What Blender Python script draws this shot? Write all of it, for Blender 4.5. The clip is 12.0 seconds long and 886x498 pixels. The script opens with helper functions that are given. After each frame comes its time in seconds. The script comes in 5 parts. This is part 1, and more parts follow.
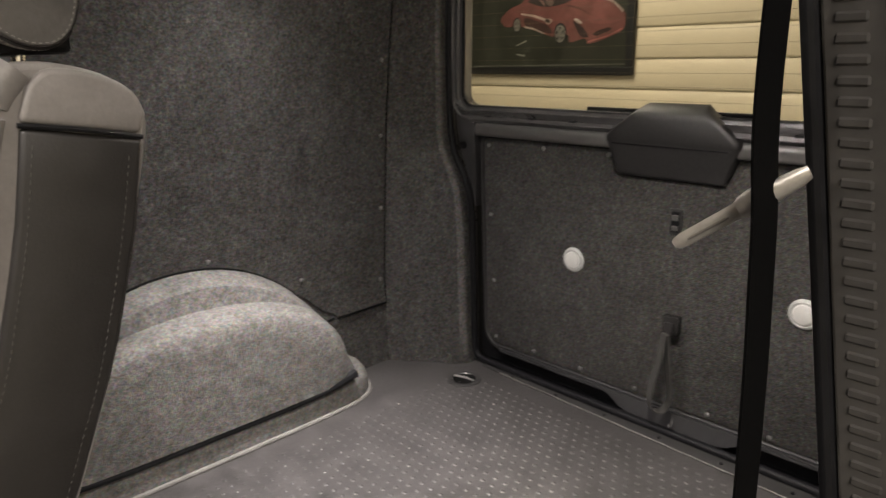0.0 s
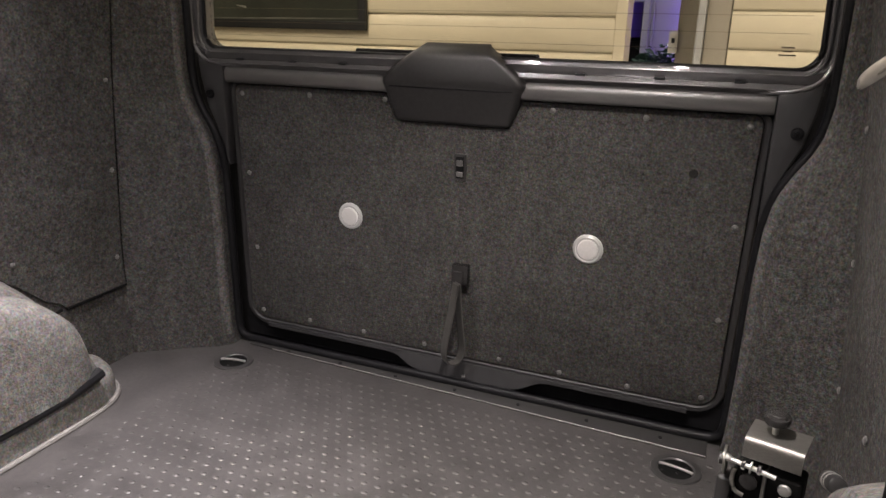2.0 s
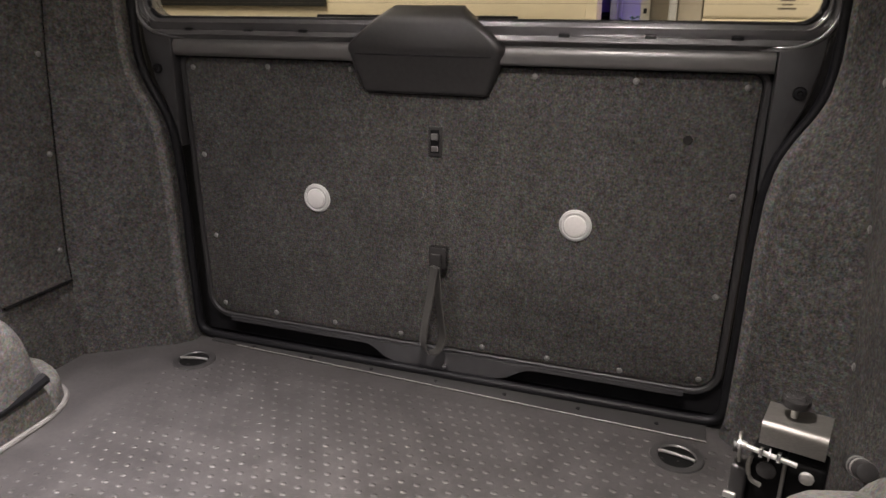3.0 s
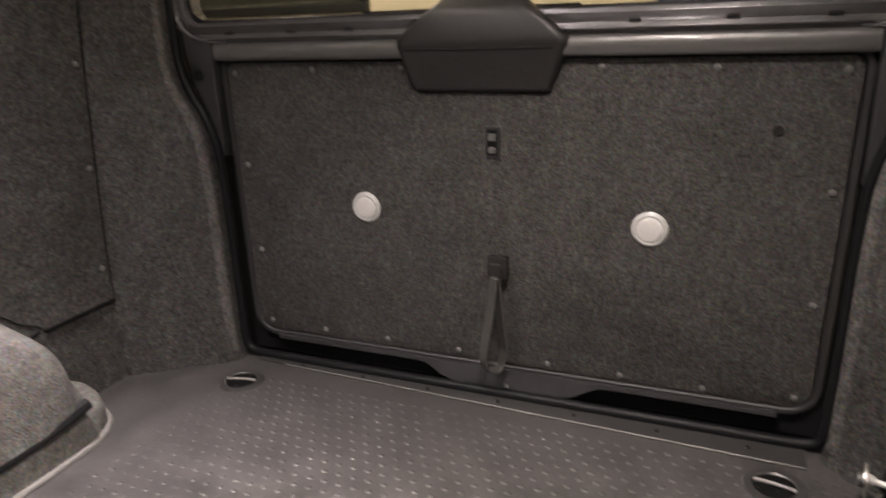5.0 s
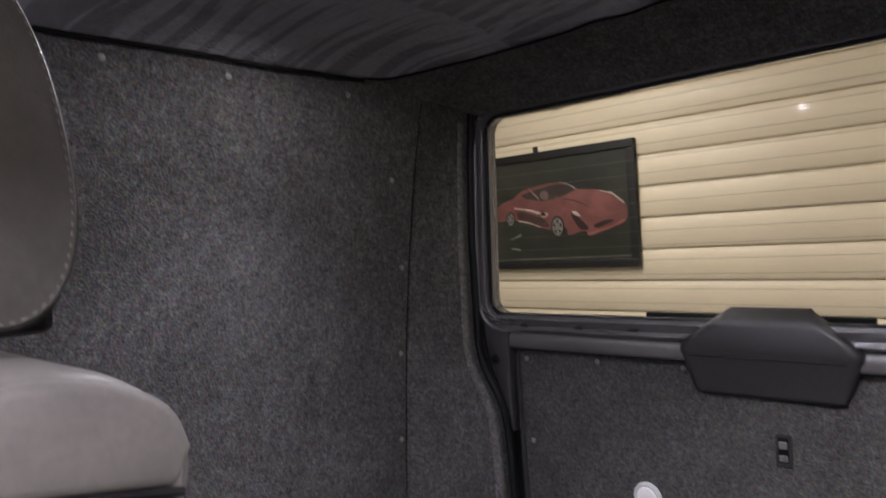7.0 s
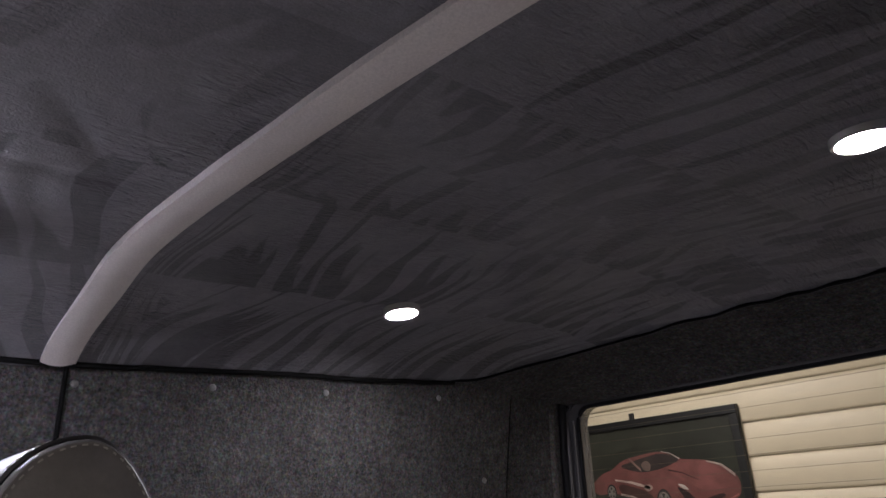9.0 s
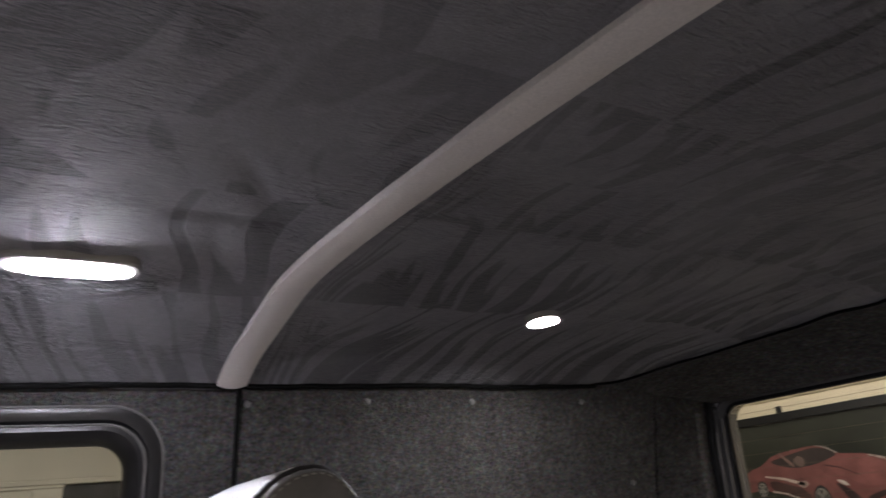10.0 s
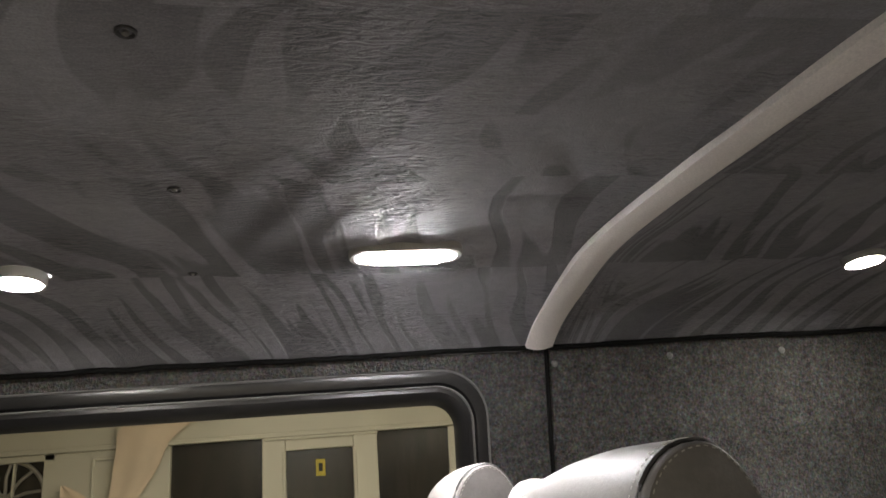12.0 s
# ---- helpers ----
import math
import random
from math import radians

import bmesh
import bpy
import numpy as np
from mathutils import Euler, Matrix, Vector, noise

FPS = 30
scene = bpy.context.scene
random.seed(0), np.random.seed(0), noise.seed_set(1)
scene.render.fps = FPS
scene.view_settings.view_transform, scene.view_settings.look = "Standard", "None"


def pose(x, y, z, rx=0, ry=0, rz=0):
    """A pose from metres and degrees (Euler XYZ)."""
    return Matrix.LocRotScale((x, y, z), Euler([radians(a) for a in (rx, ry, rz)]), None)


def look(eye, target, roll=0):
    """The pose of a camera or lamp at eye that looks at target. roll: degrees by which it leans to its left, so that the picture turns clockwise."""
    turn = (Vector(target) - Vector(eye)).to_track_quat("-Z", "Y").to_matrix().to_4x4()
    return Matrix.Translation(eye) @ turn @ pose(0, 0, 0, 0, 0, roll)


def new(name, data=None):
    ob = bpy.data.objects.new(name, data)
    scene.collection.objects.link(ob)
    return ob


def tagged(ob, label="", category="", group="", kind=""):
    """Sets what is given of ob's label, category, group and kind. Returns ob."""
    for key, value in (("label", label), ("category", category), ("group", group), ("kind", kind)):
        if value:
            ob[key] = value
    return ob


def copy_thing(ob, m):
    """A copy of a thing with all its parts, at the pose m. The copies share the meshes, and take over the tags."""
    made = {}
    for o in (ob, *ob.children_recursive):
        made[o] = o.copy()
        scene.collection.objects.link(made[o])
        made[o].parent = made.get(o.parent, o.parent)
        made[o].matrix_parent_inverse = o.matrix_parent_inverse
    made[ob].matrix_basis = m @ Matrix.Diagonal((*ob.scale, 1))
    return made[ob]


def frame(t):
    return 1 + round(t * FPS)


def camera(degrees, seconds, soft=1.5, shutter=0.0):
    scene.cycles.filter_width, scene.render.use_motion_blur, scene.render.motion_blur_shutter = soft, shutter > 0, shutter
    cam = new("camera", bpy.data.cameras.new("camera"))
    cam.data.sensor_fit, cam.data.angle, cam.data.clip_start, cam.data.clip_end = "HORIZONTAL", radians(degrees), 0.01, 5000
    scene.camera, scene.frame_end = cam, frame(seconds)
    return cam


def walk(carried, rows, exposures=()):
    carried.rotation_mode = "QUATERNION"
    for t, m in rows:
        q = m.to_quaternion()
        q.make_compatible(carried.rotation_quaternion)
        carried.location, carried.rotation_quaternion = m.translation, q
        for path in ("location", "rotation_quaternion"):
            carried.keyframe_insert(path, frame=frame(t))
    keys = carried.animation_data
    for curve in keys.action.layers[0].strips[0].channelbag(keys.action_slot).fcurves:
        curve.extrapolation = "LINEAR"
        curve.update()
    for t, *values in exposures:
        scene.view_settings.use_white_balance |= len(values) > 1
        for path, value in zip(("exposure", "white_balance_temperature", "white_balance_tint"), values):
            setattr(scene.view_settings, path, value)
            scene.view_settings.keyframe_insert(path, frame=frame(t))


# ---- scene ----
cam = camera(63.9, 12.0, 1.5, 0.35)
PATH = [
    (0, (0.828, -1.546, 0.959), (-0.578, -0.228, 0.424), -1.3),
    (0.2, (0.806, -1.572, 0.958), (-0.511, -0.159, 0.439), -0.05),
    (0.5, (0.735, -1.62, 0.952), (-0.44, -0.085, 0.438), 1.2),
    (0.8, (0.685, -1.628, 0.946), (-0.403, -0.034, 0.421), 1.15),
    (1, (0.667, -1.617, 0.944), (-0.34, 0.029, 0.418), 1.2),
    (1.5, (0.627, -1.56, 0.912), (-0.201, 0.169, 0.343), 1.1),
    (2, (0.596, -1.529, 0.872), (-0.135, 0.232, 0.267), 1.2),
    (2.5, (0.567, -1.509, 0.857), (-0.1, 0.271, 0.238), 1.1),
    (3, (0.528, -1.435, 0.82), (-0.105, 0.353, 0.184), 0.4),
    (3.2, (0.508, -1.394, 0.806), (-0.113, 0.394, 0.162), 0.1),
    (4.8, (0.429, -1.342, 0.804), (-0.216, 0.424, 0.122), -1.4),
    (5, (0.459, -1.343, 0.784), (-0.29, 0.409, 0.176), -2.0),
    (5.5, (0.464, -1.365, 0.85), (-0.46, 0.331, 0.333), -2.6),
    (6, (0.469, -1.391, 0.902), (-0.619, 0.238, 0.503), -2.9),
    (6.5, (0.47, -1.424, 0.961), (-0.782, 0.12, 0.738), -3.4),
    (7, (0.477, -1.45, 1.003), (-0.889, 0.01, 0.977), -3.4),
    (7.4, (0.487, -1.464, 1.052), (-0.942, -0.071, 1.186), -3.5),
    (7.5, (0.49, -1.467, 1.062), (-0.947, -0.091, 1.262), -3.45),
    (9.3, (0.516, -1.472, 1.122), (-0.917, -0.248, 1.802), -5.0),
    (9.5, (0.514, -1.484, 1.125), (-0.929, -0.282, 1.812), -5.5),
    (10, (0.518, -1.521, 1.133), (-1.086, -0.543, 1.818), -5.5),
    (10.5, (0.534, -1.544, 1.142), (-1.179, -0.781, 1.834), -5.8),
    (11, (0.533, -1.560, 1.151), (-1.273, -1.056, 1.847), -4.6),
    (11.5, (0.535, -1.590, 1.157), (-1.318, -1.253, 1.827), -4.6),
    (12, (0.531, -1.599, 1.156), (-1.346, -1.266, 1.759), -4.8),
]
walk(cam, [(t, look(eye, target, roll)) for t, eye, target, roll in PATH],
     [(0, 0.0, 6700, 11), (0.5, 0.1, 6600, 14), (2.5, 0.1, 6550, 15), (5.0, 0.1, 6850, 17), (6.0, 0.1, 6500, 19), (6.5, 0.12, 5900, 20), (7.0, 0.1, 5750, 21), (7.6, 0.0, 5650, 23), (9.5, -0.15, 5700, 21), (10, -0.15, 5900, 17), (10.5, 0.07, 6200, 12), (11, 0.15, 6300, 8), (12, 0.17, 6400, 9)])

# ---- world and lights ----
world = bpy.data.worlds.new("night_room")
scene.world = world
world.use_nodes = True
world.node_tree.nodes["Background"].inputs["Color"].default_value = (0.02, 0.02, 0.022, 1)
world.node_tree.nodes["Background"].inputs["Strength"].default_value = 0.2


def area(name, where, size, watts, color, size_y=None, aim=None, spread=180):
    d = bpy.data.lights.new(name, "AREA")
    d.energy, d.color, d.spread = watts, color, radians(spread)
    d.shape, d.size = ("RECTANGLE", size) if size_y else ("DISK", size)
    if size_y:
        d.size_y = size_y
    o = new(name, d)
    o.matrix_world = look(where, aim or (where[0], where[1] + 0.0001, where[2] - 1))
    return o


WARM, COOL = (1.0, 0.94, 0.875), (1.0, 0.95, 0.96)
SPOTS = [(-0.452, -0.737), (0.30, -0.692), (-0.417, -1.984), (0.30, -1.984)]
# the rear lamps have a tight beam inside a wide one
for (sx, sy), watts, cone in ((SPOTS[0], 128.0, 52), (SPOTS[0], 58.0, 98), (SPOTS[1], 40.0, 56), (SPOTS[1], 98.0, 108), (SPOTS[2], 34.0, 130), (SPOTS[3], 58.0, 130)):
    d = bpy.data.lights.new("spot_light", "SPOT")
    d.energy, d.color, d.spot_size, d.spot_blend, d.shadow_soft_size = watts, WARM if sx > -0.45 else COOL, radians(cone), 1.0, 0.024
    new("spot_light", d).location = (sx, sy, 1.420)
area("lamp_light", (-0.367, -1.490, 1.415), 0.04, 3.4, COOL, 0.10, spread=115)
# garage lights are out of view; their number and places are assumed
for gx, gy, gw in ((-1.2, 0.10, 30.0), (1.2, 0.10, 19.0), (-2.9, -1.8, 11.0), (2.2, -2.0, 75.0)):
    area("garage_light", (gx, gy, 2.02), 0.25, gw, (1.0, 0.90, 0.72) if gx < 2 else (1.0, 0.94, 0.88), 1.2)
# added fill with no fixture, brightening the white lobby wall
area("lobby_fill", (-0.1, 1.84, 2.03), 0.5, 9.0, (0.96, 0.96, 1.0), 0.2)

# ---- small builders ----
def mat(name, color, rough=0.6, metal=0.0, emit=0.0, coat=0.0):
    m = bpy.data.materials.new(name)
    m.use_nodes = True
    b = m.node_tree.nodes["Principled BSDF"]
    b.inputs["Base Color"].default_value = (*color, 1)
    b.inputs["Roughness"].default_value = rough
    b.inputs["Metallic"].default_value = metal
    b.inputs["Coat Weight"].default_value = coat
    if emit:
        b.inputs["Emission Color"].default_value = (*color, 1)
        b.inputs["Emission Strength"].default_value = emit
    return m


def node(m, kind, **values):
    n = m.node_tree.nodes.new(kind)
    for key, value in values.items():
        n.inputs[key].default_value = value
    return n


def vary(m, layers, bump=0.0, bump_scale=300.0, bump_dist=0.002, rough_var=0.0, stretch=(1, 1, 1)):
    """Breaks up a material: layers of noise (scale, dark factor, light factor) multiply its colour; fine noise gives relief."""
    t = m.node_tree
    b = t.nodes["Principled BSDF"]
    co = t.nodes.new("ShaderNodeTexCoord")
    mp = t.nodes.new("ShaderNodeMapping")
    mp.inputs["Scale"].default_value = stretch
    t.links.new(co.outputs["Object"], mp.inputs["Vector"])
    base = tuple(b.inputs["Base Color"].default_value)
    last = None
    for scale, lo, hi in layers:
        n = node(m, "ShaderNodeTexNoise", Scale=scale, Detail=4.0, Roughness=0.6)
        t.links.new(mp.outputs["Vector"], n.inputs["Vector"])
        r = t.nodes.new("ShaderNodeMapRange")
        r.inputs["From Min"].default_value, r.inputs["From Max"].default_value = 0.32, 0.68
        r.inputs["To Min"].default_value, r.inputs["To Max"].default_value = lo, hi
        t.links.new(n.outputs["Fac"], r.inputs["Value"])
        mix = t.nodes.new("ShaderNodeVectorMath")
        mix.operation = "SCALE"
        if last is None:
            mix.inputs[0].default_value = base[:3]
        else:
            t.links.new(last, mix.inputs[0])
        t.links.new(r.outputs["Result"], mix.inputs["Scale"])
        last = mix.outputs["Vector"]
        if rough_var and scale == layers[0][0]:
            rr = t.nodes.new("ShaderNodeMapRange")
            r0 = b.inputs["Roughness"].default_value
            rr.inputs["From Min"].default_value, rr.inputs["From Max"].default_value = 0.3, 0.7
            rr.inputs["To Min"].default_value, rr.inputs["To Max"].default_value = r0 - rough_var, r0 + rough_var
            t.links.new(n.outputs["Fac"], rr.inputs["Value"])
            t.links.new(rr.outputs["Result"], b.inputs["Roughness"])
    if last is not None:
        t.links.new(last, b.inputs["Base Color"])
    if bump:
        n = node(m, "ShaderNodeTexNoise", Scale=bump_scale, Detail=3.0)
        t.links.new(mp.outputs["Vector"], n.inputs["Vector"])
        bp = t.nodes.new("ShaderNodeBump")
        bp.inputs["Strength"].default_value, bp.inputs["Distance"].default_value = bump, bump_dist
        t.links.new(n.outputs["Fac"], bp.inputs["Height"])
        t.links.new(bp.outputs["Normal"], b.inputs["Normal"])
    return m


def carpet(name, color, contrast=1.0):
    """Felted van-lining carpet: dark and light fibres, a rough sheen."""
    m = vary(mat(name, color, 0.95), [(230, 1 - 0.52 * contrast, 1 + 0.62 * contrast), (95, 1 - 0.42 * contrast, 1 + 0.48 * contrast), (34, 0.84, 1.18), (8, 0.84, 1.16)], 0.9 * contrast, 230, 0.0045)
    t = m.node_tree
    b = t.nodes["Principled BSDF"]
    # fibres of slightly brown and slightly blue yarn
    co = t.nodes.new("ShaderNodeTexCoord")
    n = node(m, "ShaderNodeTexNoise", Scale=150.0, Detail=2.0)
    t.links.new(co.outputs["Object"], n.inputs["Vector"])
    ma = t.nodes.new("ShaderNodeVectorMath")
    ma.operation = "MULTIPLY_ADD"
    ma.inputs[1].default_value, ma.inputs[2].default_value = (1.2, 0.8, 1.2), (0.4, 0.6, 0.4)
    t.links.new(n.outputs["Color"], ma.inputs[0])
    mu = t.nodes.new("ShaderNodeVectorMath")
    mu.operation = "MULTIPLY"
    t.links.new(b.inputs["Base Color"].links[0].from_socket, mu.inputs[0])
    t.links.new(ma.outputs["Vector"], mu.inputs[1])
    t.links.new(mu.outputs["Vector"], b.inputs["Base Color"])
    b.inputs["Specular IOR Level"].default_value = 0.08
    return m


def suede(name, color):
    """Brushed suede: tongues of darker nap lying across the roof in bands that end at the fixing rows, fine crinkles between."""
    m = vary(mat(name, color, 0.74), [(520, 0.85, 1.15), (60, 0.92, 1.08), (7, 0.86, 1.13)])
    t = m.node_tree
    b = t.nodes["Principled BSDF"]
    b.inputs["Sheen Weight"].default_value = 0.1
    b.inputs["Specular IOR Level"].default_value = 0.32
    L = t.links.new

    def math_(op, a, c=None, d=None):
        n = t.nodes.new("ShaderNodeMath")
        n.operation = op
        for k, v in enumerate((a, c, d)):
            if v is None:
                continue
            if isinstance(v, (int, float)):
                n.inputs[k].default_value = v
            else:
                L(v, n.inputs[k])
        return n.outputs[0]

    def ramp(v, a, c, lo=0.0, hi=1.0, smooth=True):
        n = t.nodes.new("ShaderNodeMapRange")
        if smooth:
            n.interpolation_type = "SMOOTHSTEP"
        for key, val in (("Value", v), ("From Min", a), ("From Max", c), ("To Min", lo), ("To Max", hi)):
            if isinstance(val, (int, float)):
                n.inputs[key].default_value = val
            else:
                L(val, n.inputs[key])
        return n.outputs["Result"]

    co = t.nodes.new("ShaderNodeTexCoord").outputs["Object"]
    sep = t.nodes.new("ShaderNodeSeparateXYZ")
    L(co, sep.inputs["Vector"])
    X, Y = sep.outputs["X"], sep.outputs["Y"]
    ax = math_("ABSOLUTE", X)
    warp = node(m, "ShaderNodeTexNoise", Scale=3.0, Detail=1.0)
    L(co, warp.inputs["Vector"])
    wob = math_("MULTIPLY", math_("SUBTRACT", warp.outputs["Fac"], 0.5), 0.13)
    # rows of fixings split the cloth into bands; along is the way through a band
    axw = math_("ADD", ax, math_("MULTIPLY", wob, 0.10))
    steps = math_("ADD", math_("ADD", ramp(axw, 0.0, 0.140, smooth=False), ramp(axw, 0.140, 0.447, smooth=False)), ramp(axw, 0.447, 0.74, smooth=False))
    along, band = math_("FRACT", steps), math_("FLOOR", steps)
    # the nap lies aslant behind the roof strip, and bends in an arc ahead of it
    rear = ramp(Y, -1.22, -1.10)
    outer = math_("MAXIMUM", math_("SUBTRACT", ax, 0.447), 0.0)
    slant = math_("MULTIPLY", math_("ADD", math_("MULTIPLY", ax, -0.15), math_("MULTIPLY", outer, 0.55)), rear)
    arc = math_("MULTIPLY", math_("ADD", math_("MULTIPLY", math_("MULTIPLY", along, along), -0.045), math_("MULTIPLY", outer, -0.25)), math_("SUBTRACT", 1.0, rear))
    across = math_("ADD", math_("ADD", Y, wob), math_("ADD", slant, arc))
    across = math_("MULTIPLY", math_("MULTIPLY", across, ramp(rear, 0.0, 1.0, 27.0, 36.0)), ramp(band, 1.4, 1.6, 1.0, 1.35))
    at = t.nodes.new("ShaderNodeCombineXYZ")
    L(across, at.inputs["X"])
    L(math_("ADD", math_("MULTIPLY", math_("ADD", band, rear), 5.3), math_("MULTIPLY", along, 0.8)), at.inputs["Y"])
    L(math_("SIGN", X), at.inputs["Z"])
    stroke = node(m, "ShaderNodeTexNoise", Scale=1.0, Detail=0.7)
    L(at.outputs["Vector"], stroke.inputs["Vector"])
    limit = ramp(along, 0.0, 1.0, 0.40, 0.545, smooth=False)
    depth = math_("SUBTRACT", limit, stroke.outputs["Fac"])
    dark = ramp(depth, -0.025, 0.035)
    # some patches are brushed harder than others, and the middle of the roof least
    hard = node(m, "ShaderNodeTexNoise", Scale=2.6, Detail=1.5)
    L(co, hard.inputs["Vector"])
    strength = math_("MULTIPLY", ramp(hard.outputs["Fac"], 0.34, 0.60, 0.55, 1.0), ramp(ax, 0.0, 0.30, 0.6, 1.0))
    dark = math_("MULTIPLY", dark, strength)
    shade = math_("MULTIPLY_ADD", dark, -0.58, 1.24)
    sc = t.nodes.new("ShaderNodeVectorMath")
    sc.operation = "SCALE"
    L(b.inputs["Base Color"].links[0].from_socket, sc.inputs[0])
    L(shade, sc.inputs["Scale"])
    L(sc.outputs["Vector"], b.inputs["Base Color"])

    def relief(height, strength_, dist, under=None):
        n = t.nodes.new("ShaderNodeBump")
        n.inputs["Strength"].default_value, n.inputs["Distance"].default_value = strength_, dist
        L(height, n.inputs["Height"])
        if under is not None:
            L(under, n.inputs["Normal"])
        return n.outputs["Normal"]

    fine = node(m, "ShaderNodeTexNoise", Scale=430.0, Detail=2.0)
    L(co, fine.inputs["Vector"])
    normal = relief(fine.outputs["Fac"], 0.5, 0.0018)
    # crinkles lying lengthways, in patches
    mp = t.nodes.new("ShaderNodeMapping")
    mp.inputs["Scale"].default_value = (160.0, 42.0, 1.0)
    L(co, mp.inputs["Vector"])
    cr = node(m, "ShaderNodeTexNoise", Scale=1.0, Detail=3.0, Distortion=1.1)
    L(mp.outputs["Vector"], cr.inputs["Vector"])
    patchy = node(m, "ShaderNodeTexNoise", Scale=5.5, Detail=1.0)
    L(co, patchy.inputs["Vector"])
    normal = relief(math_("MULTIPLY", cr.outputs["Fac"], ramp(patchy.outputs["Fac"], 0.40, 0.60, 0.12, 1.0)), 1.0, 0.010, normal)
    normal = relief(math_("MULTIPLY", dark, -1.0), 0.35, 0.003, normal)
    L(normal, b.inputs["Normal"])
    return m


def ob_of(name, verts, faces, material, parent=None, smooth=False, label=""):
    me = bpy.data.meshes.new(name)
    me.from_pydata([tuple(v) for v in verts], [], faces)
    me.materials.append(material)
    if smooth:
        me.polygons.foreach_set("use_smooth", [True] * len(me.polygons))
    me.update()
    o = new(name, me)
    if parent is not None:
        o.parent = parent
    if label:
        o["label"] = label
    return o


def part(name, bm, material, parent=None, label="", smooth=False):
    bmesh.ops.recalc_face_normals(bm, faces=bm.faces)
    me = bpy.data.meshes.new(name)
    bm.to_mesh(me)
    bm.free()
    me.materials.append(material)
    if smooth:
        me.polygons.foreach_set("use_smooth", [True] * len(me.polygons))
        me.set_sharp_from_angle(angle=radians(38))
    o = new(name, me)
    if parent is not None:
        o.parent = parent
    if label:
        o["label"] = label
    return o


def thing(name, label, category, group="", kind="", at=(0, 0, 0)):
    e = new(name)
    e.empty_display_size = 0.05
    e.location = at
    return tagged(e, label, category, group, kind)


def round_edges(bm, width, segments=2, angle=30):
    edges = [e for e in bm.edges if len(e.link_faces) == 2 and e.calc_face_angle(0) > radians(angle)]
    if width > 0 and edges:
        bmesh.ops.bevel(bm, geom=edges, offset=width, segments=segments, profile=0.5, affect="EDGES", clamp_overlap=True)
    return bm


def box_bm(x0, x1, y0, y1, z0, z1, bevel=0.003, segments=2, bm=None, m=None):
    b = bmesh.new()
    bmesh.ops.create_cube(b, size=1)
    bmesh.ops.scale(b, vec=(x1 - x0, y1 - y0, z1 - z0), verts=b.verts)
    bmesh.ops.translate(b, vec=((x0 + x1) / 2, (y0 + y1) / 2, (z0 + z1) / 2), verts=b.verts)
    round_edges(b, bevel, segments)
    if m is not None:
        bmesh.ops.transform(b, matrix=m, verts=b.verts)
    return b


def cyl_bm(r0, r1, depth, m, segments=20, bevel=0.0):
    b = bmesh.new()
    bmesh.ops.create_cone(b, cap_ends=True, segments=segments, radius1=r0, radius2=r1, depth=depth)
    round_edges(b, bevel, 2, 50)
    bmesh.ops.transform(b, matrix=m, verts=b.verts)
    return b


def prism_bm(outline, to3d, depth_vec, bevel=0.0, segments=2):
    """A flat outline (pairs), lifted by to3d and thickened along depth_vec."""
    b = bmesh.new()
    vs = [b.verts.new(to3d(*p)) for p in outline]
    f = b.faces.new(vs)
    r = bmesh.ops.extrude_face_region(b, geom=[f])
    bmesh.ops.translate(b, vec=depth_vec, verts=[v for v in r["geom"] if isinstance(v, bmesh.types.BMVert)])
    bmesh.ops.recalc_face_normals(b, faces=b.faces)
    return round_edges(b, bevel, segments, 50)


def loft_bm(rings, closed=True, caps=False):
    b = bmesh.new()
    rows = [[b.verts.new(p) for p in ring] for ring in rings]
    n = len(rows[0])
    for a, c in zip(rows, rows[1:]):
        for i in range(n if closed else n - 1):
            j = (i + 1) % n
            b.faces.new((a[i], a[j], c[j], c[i]))
    if caps:
        b.faces.new(rows[0][::-1])
        b.faces.new(rows[-1])
    return b


def tube_bm(path, r, segments=8, closed=False, flat=None, up=None):
    """A round or flat (width, thickness, width direction) bar along a path."""
    pts = [Vector(p) for p in path]
    rings = []
    for i, p in enumerate(pts):
        a = pts[i - 1] if (i or closed) else p
        c = pts[(i + 1) % len(pts)] if (i < len(pts) - 1 or closed) else p
        d = (c - a).normalized()
        if flat:
            w = (flat[2] - d * flat[2].dot(d)).normalized()
            n = d.cross(w).normalized()
            rings.append([p + w * sx * flat[0] / 2 + n * sy * flat[1] / 2 for sx, sy in ((-1, -1), (1, -1), (1, 1), (-1, 1))])
        else:
            u = up or (Vector((0, 0, 1)) if abs(d.z) < 0.9 else Vector((0, 1, 0)))
            s = d.cross(u).normalized()
            u = s.cross(d)
            rings.append([p + (s * math.cos(k * math.tau / segments) + u * math.sin(k * math.tau / segments)) * r for k in range(segments)])
    if closed:
        rings.append(rings[0])
    return loft_bm(rings, True, not closed)


def smooth_path(points, n=6, closed=False):
    """A Catmull-Rom curve through the points."""
    P = [Vector(p) for p in points]
    out = []
    count = len(P) if closed else len(P) - 1
    for i in range(count):
        p1, p2 = P[i], P[(i + 1) % len(P)]
        p0 = P[i - 1] if (i or closed) else p1
        p3 = P[(i + 2) % len(P)] if (i + 2 < len(P) or closed) else p2
        for k in range(n):
            t = k / n
            out.append(0.5 * (2 * p1 + (p2 - p0) * t + (2 * p0 - 5 * p1 + 4 * p2 - p3) * t * t + (3 * p1 - p0 - 3 * p2 + p3) * t ** 3))
    if not closed:
        out.append(P[-1])
    return out


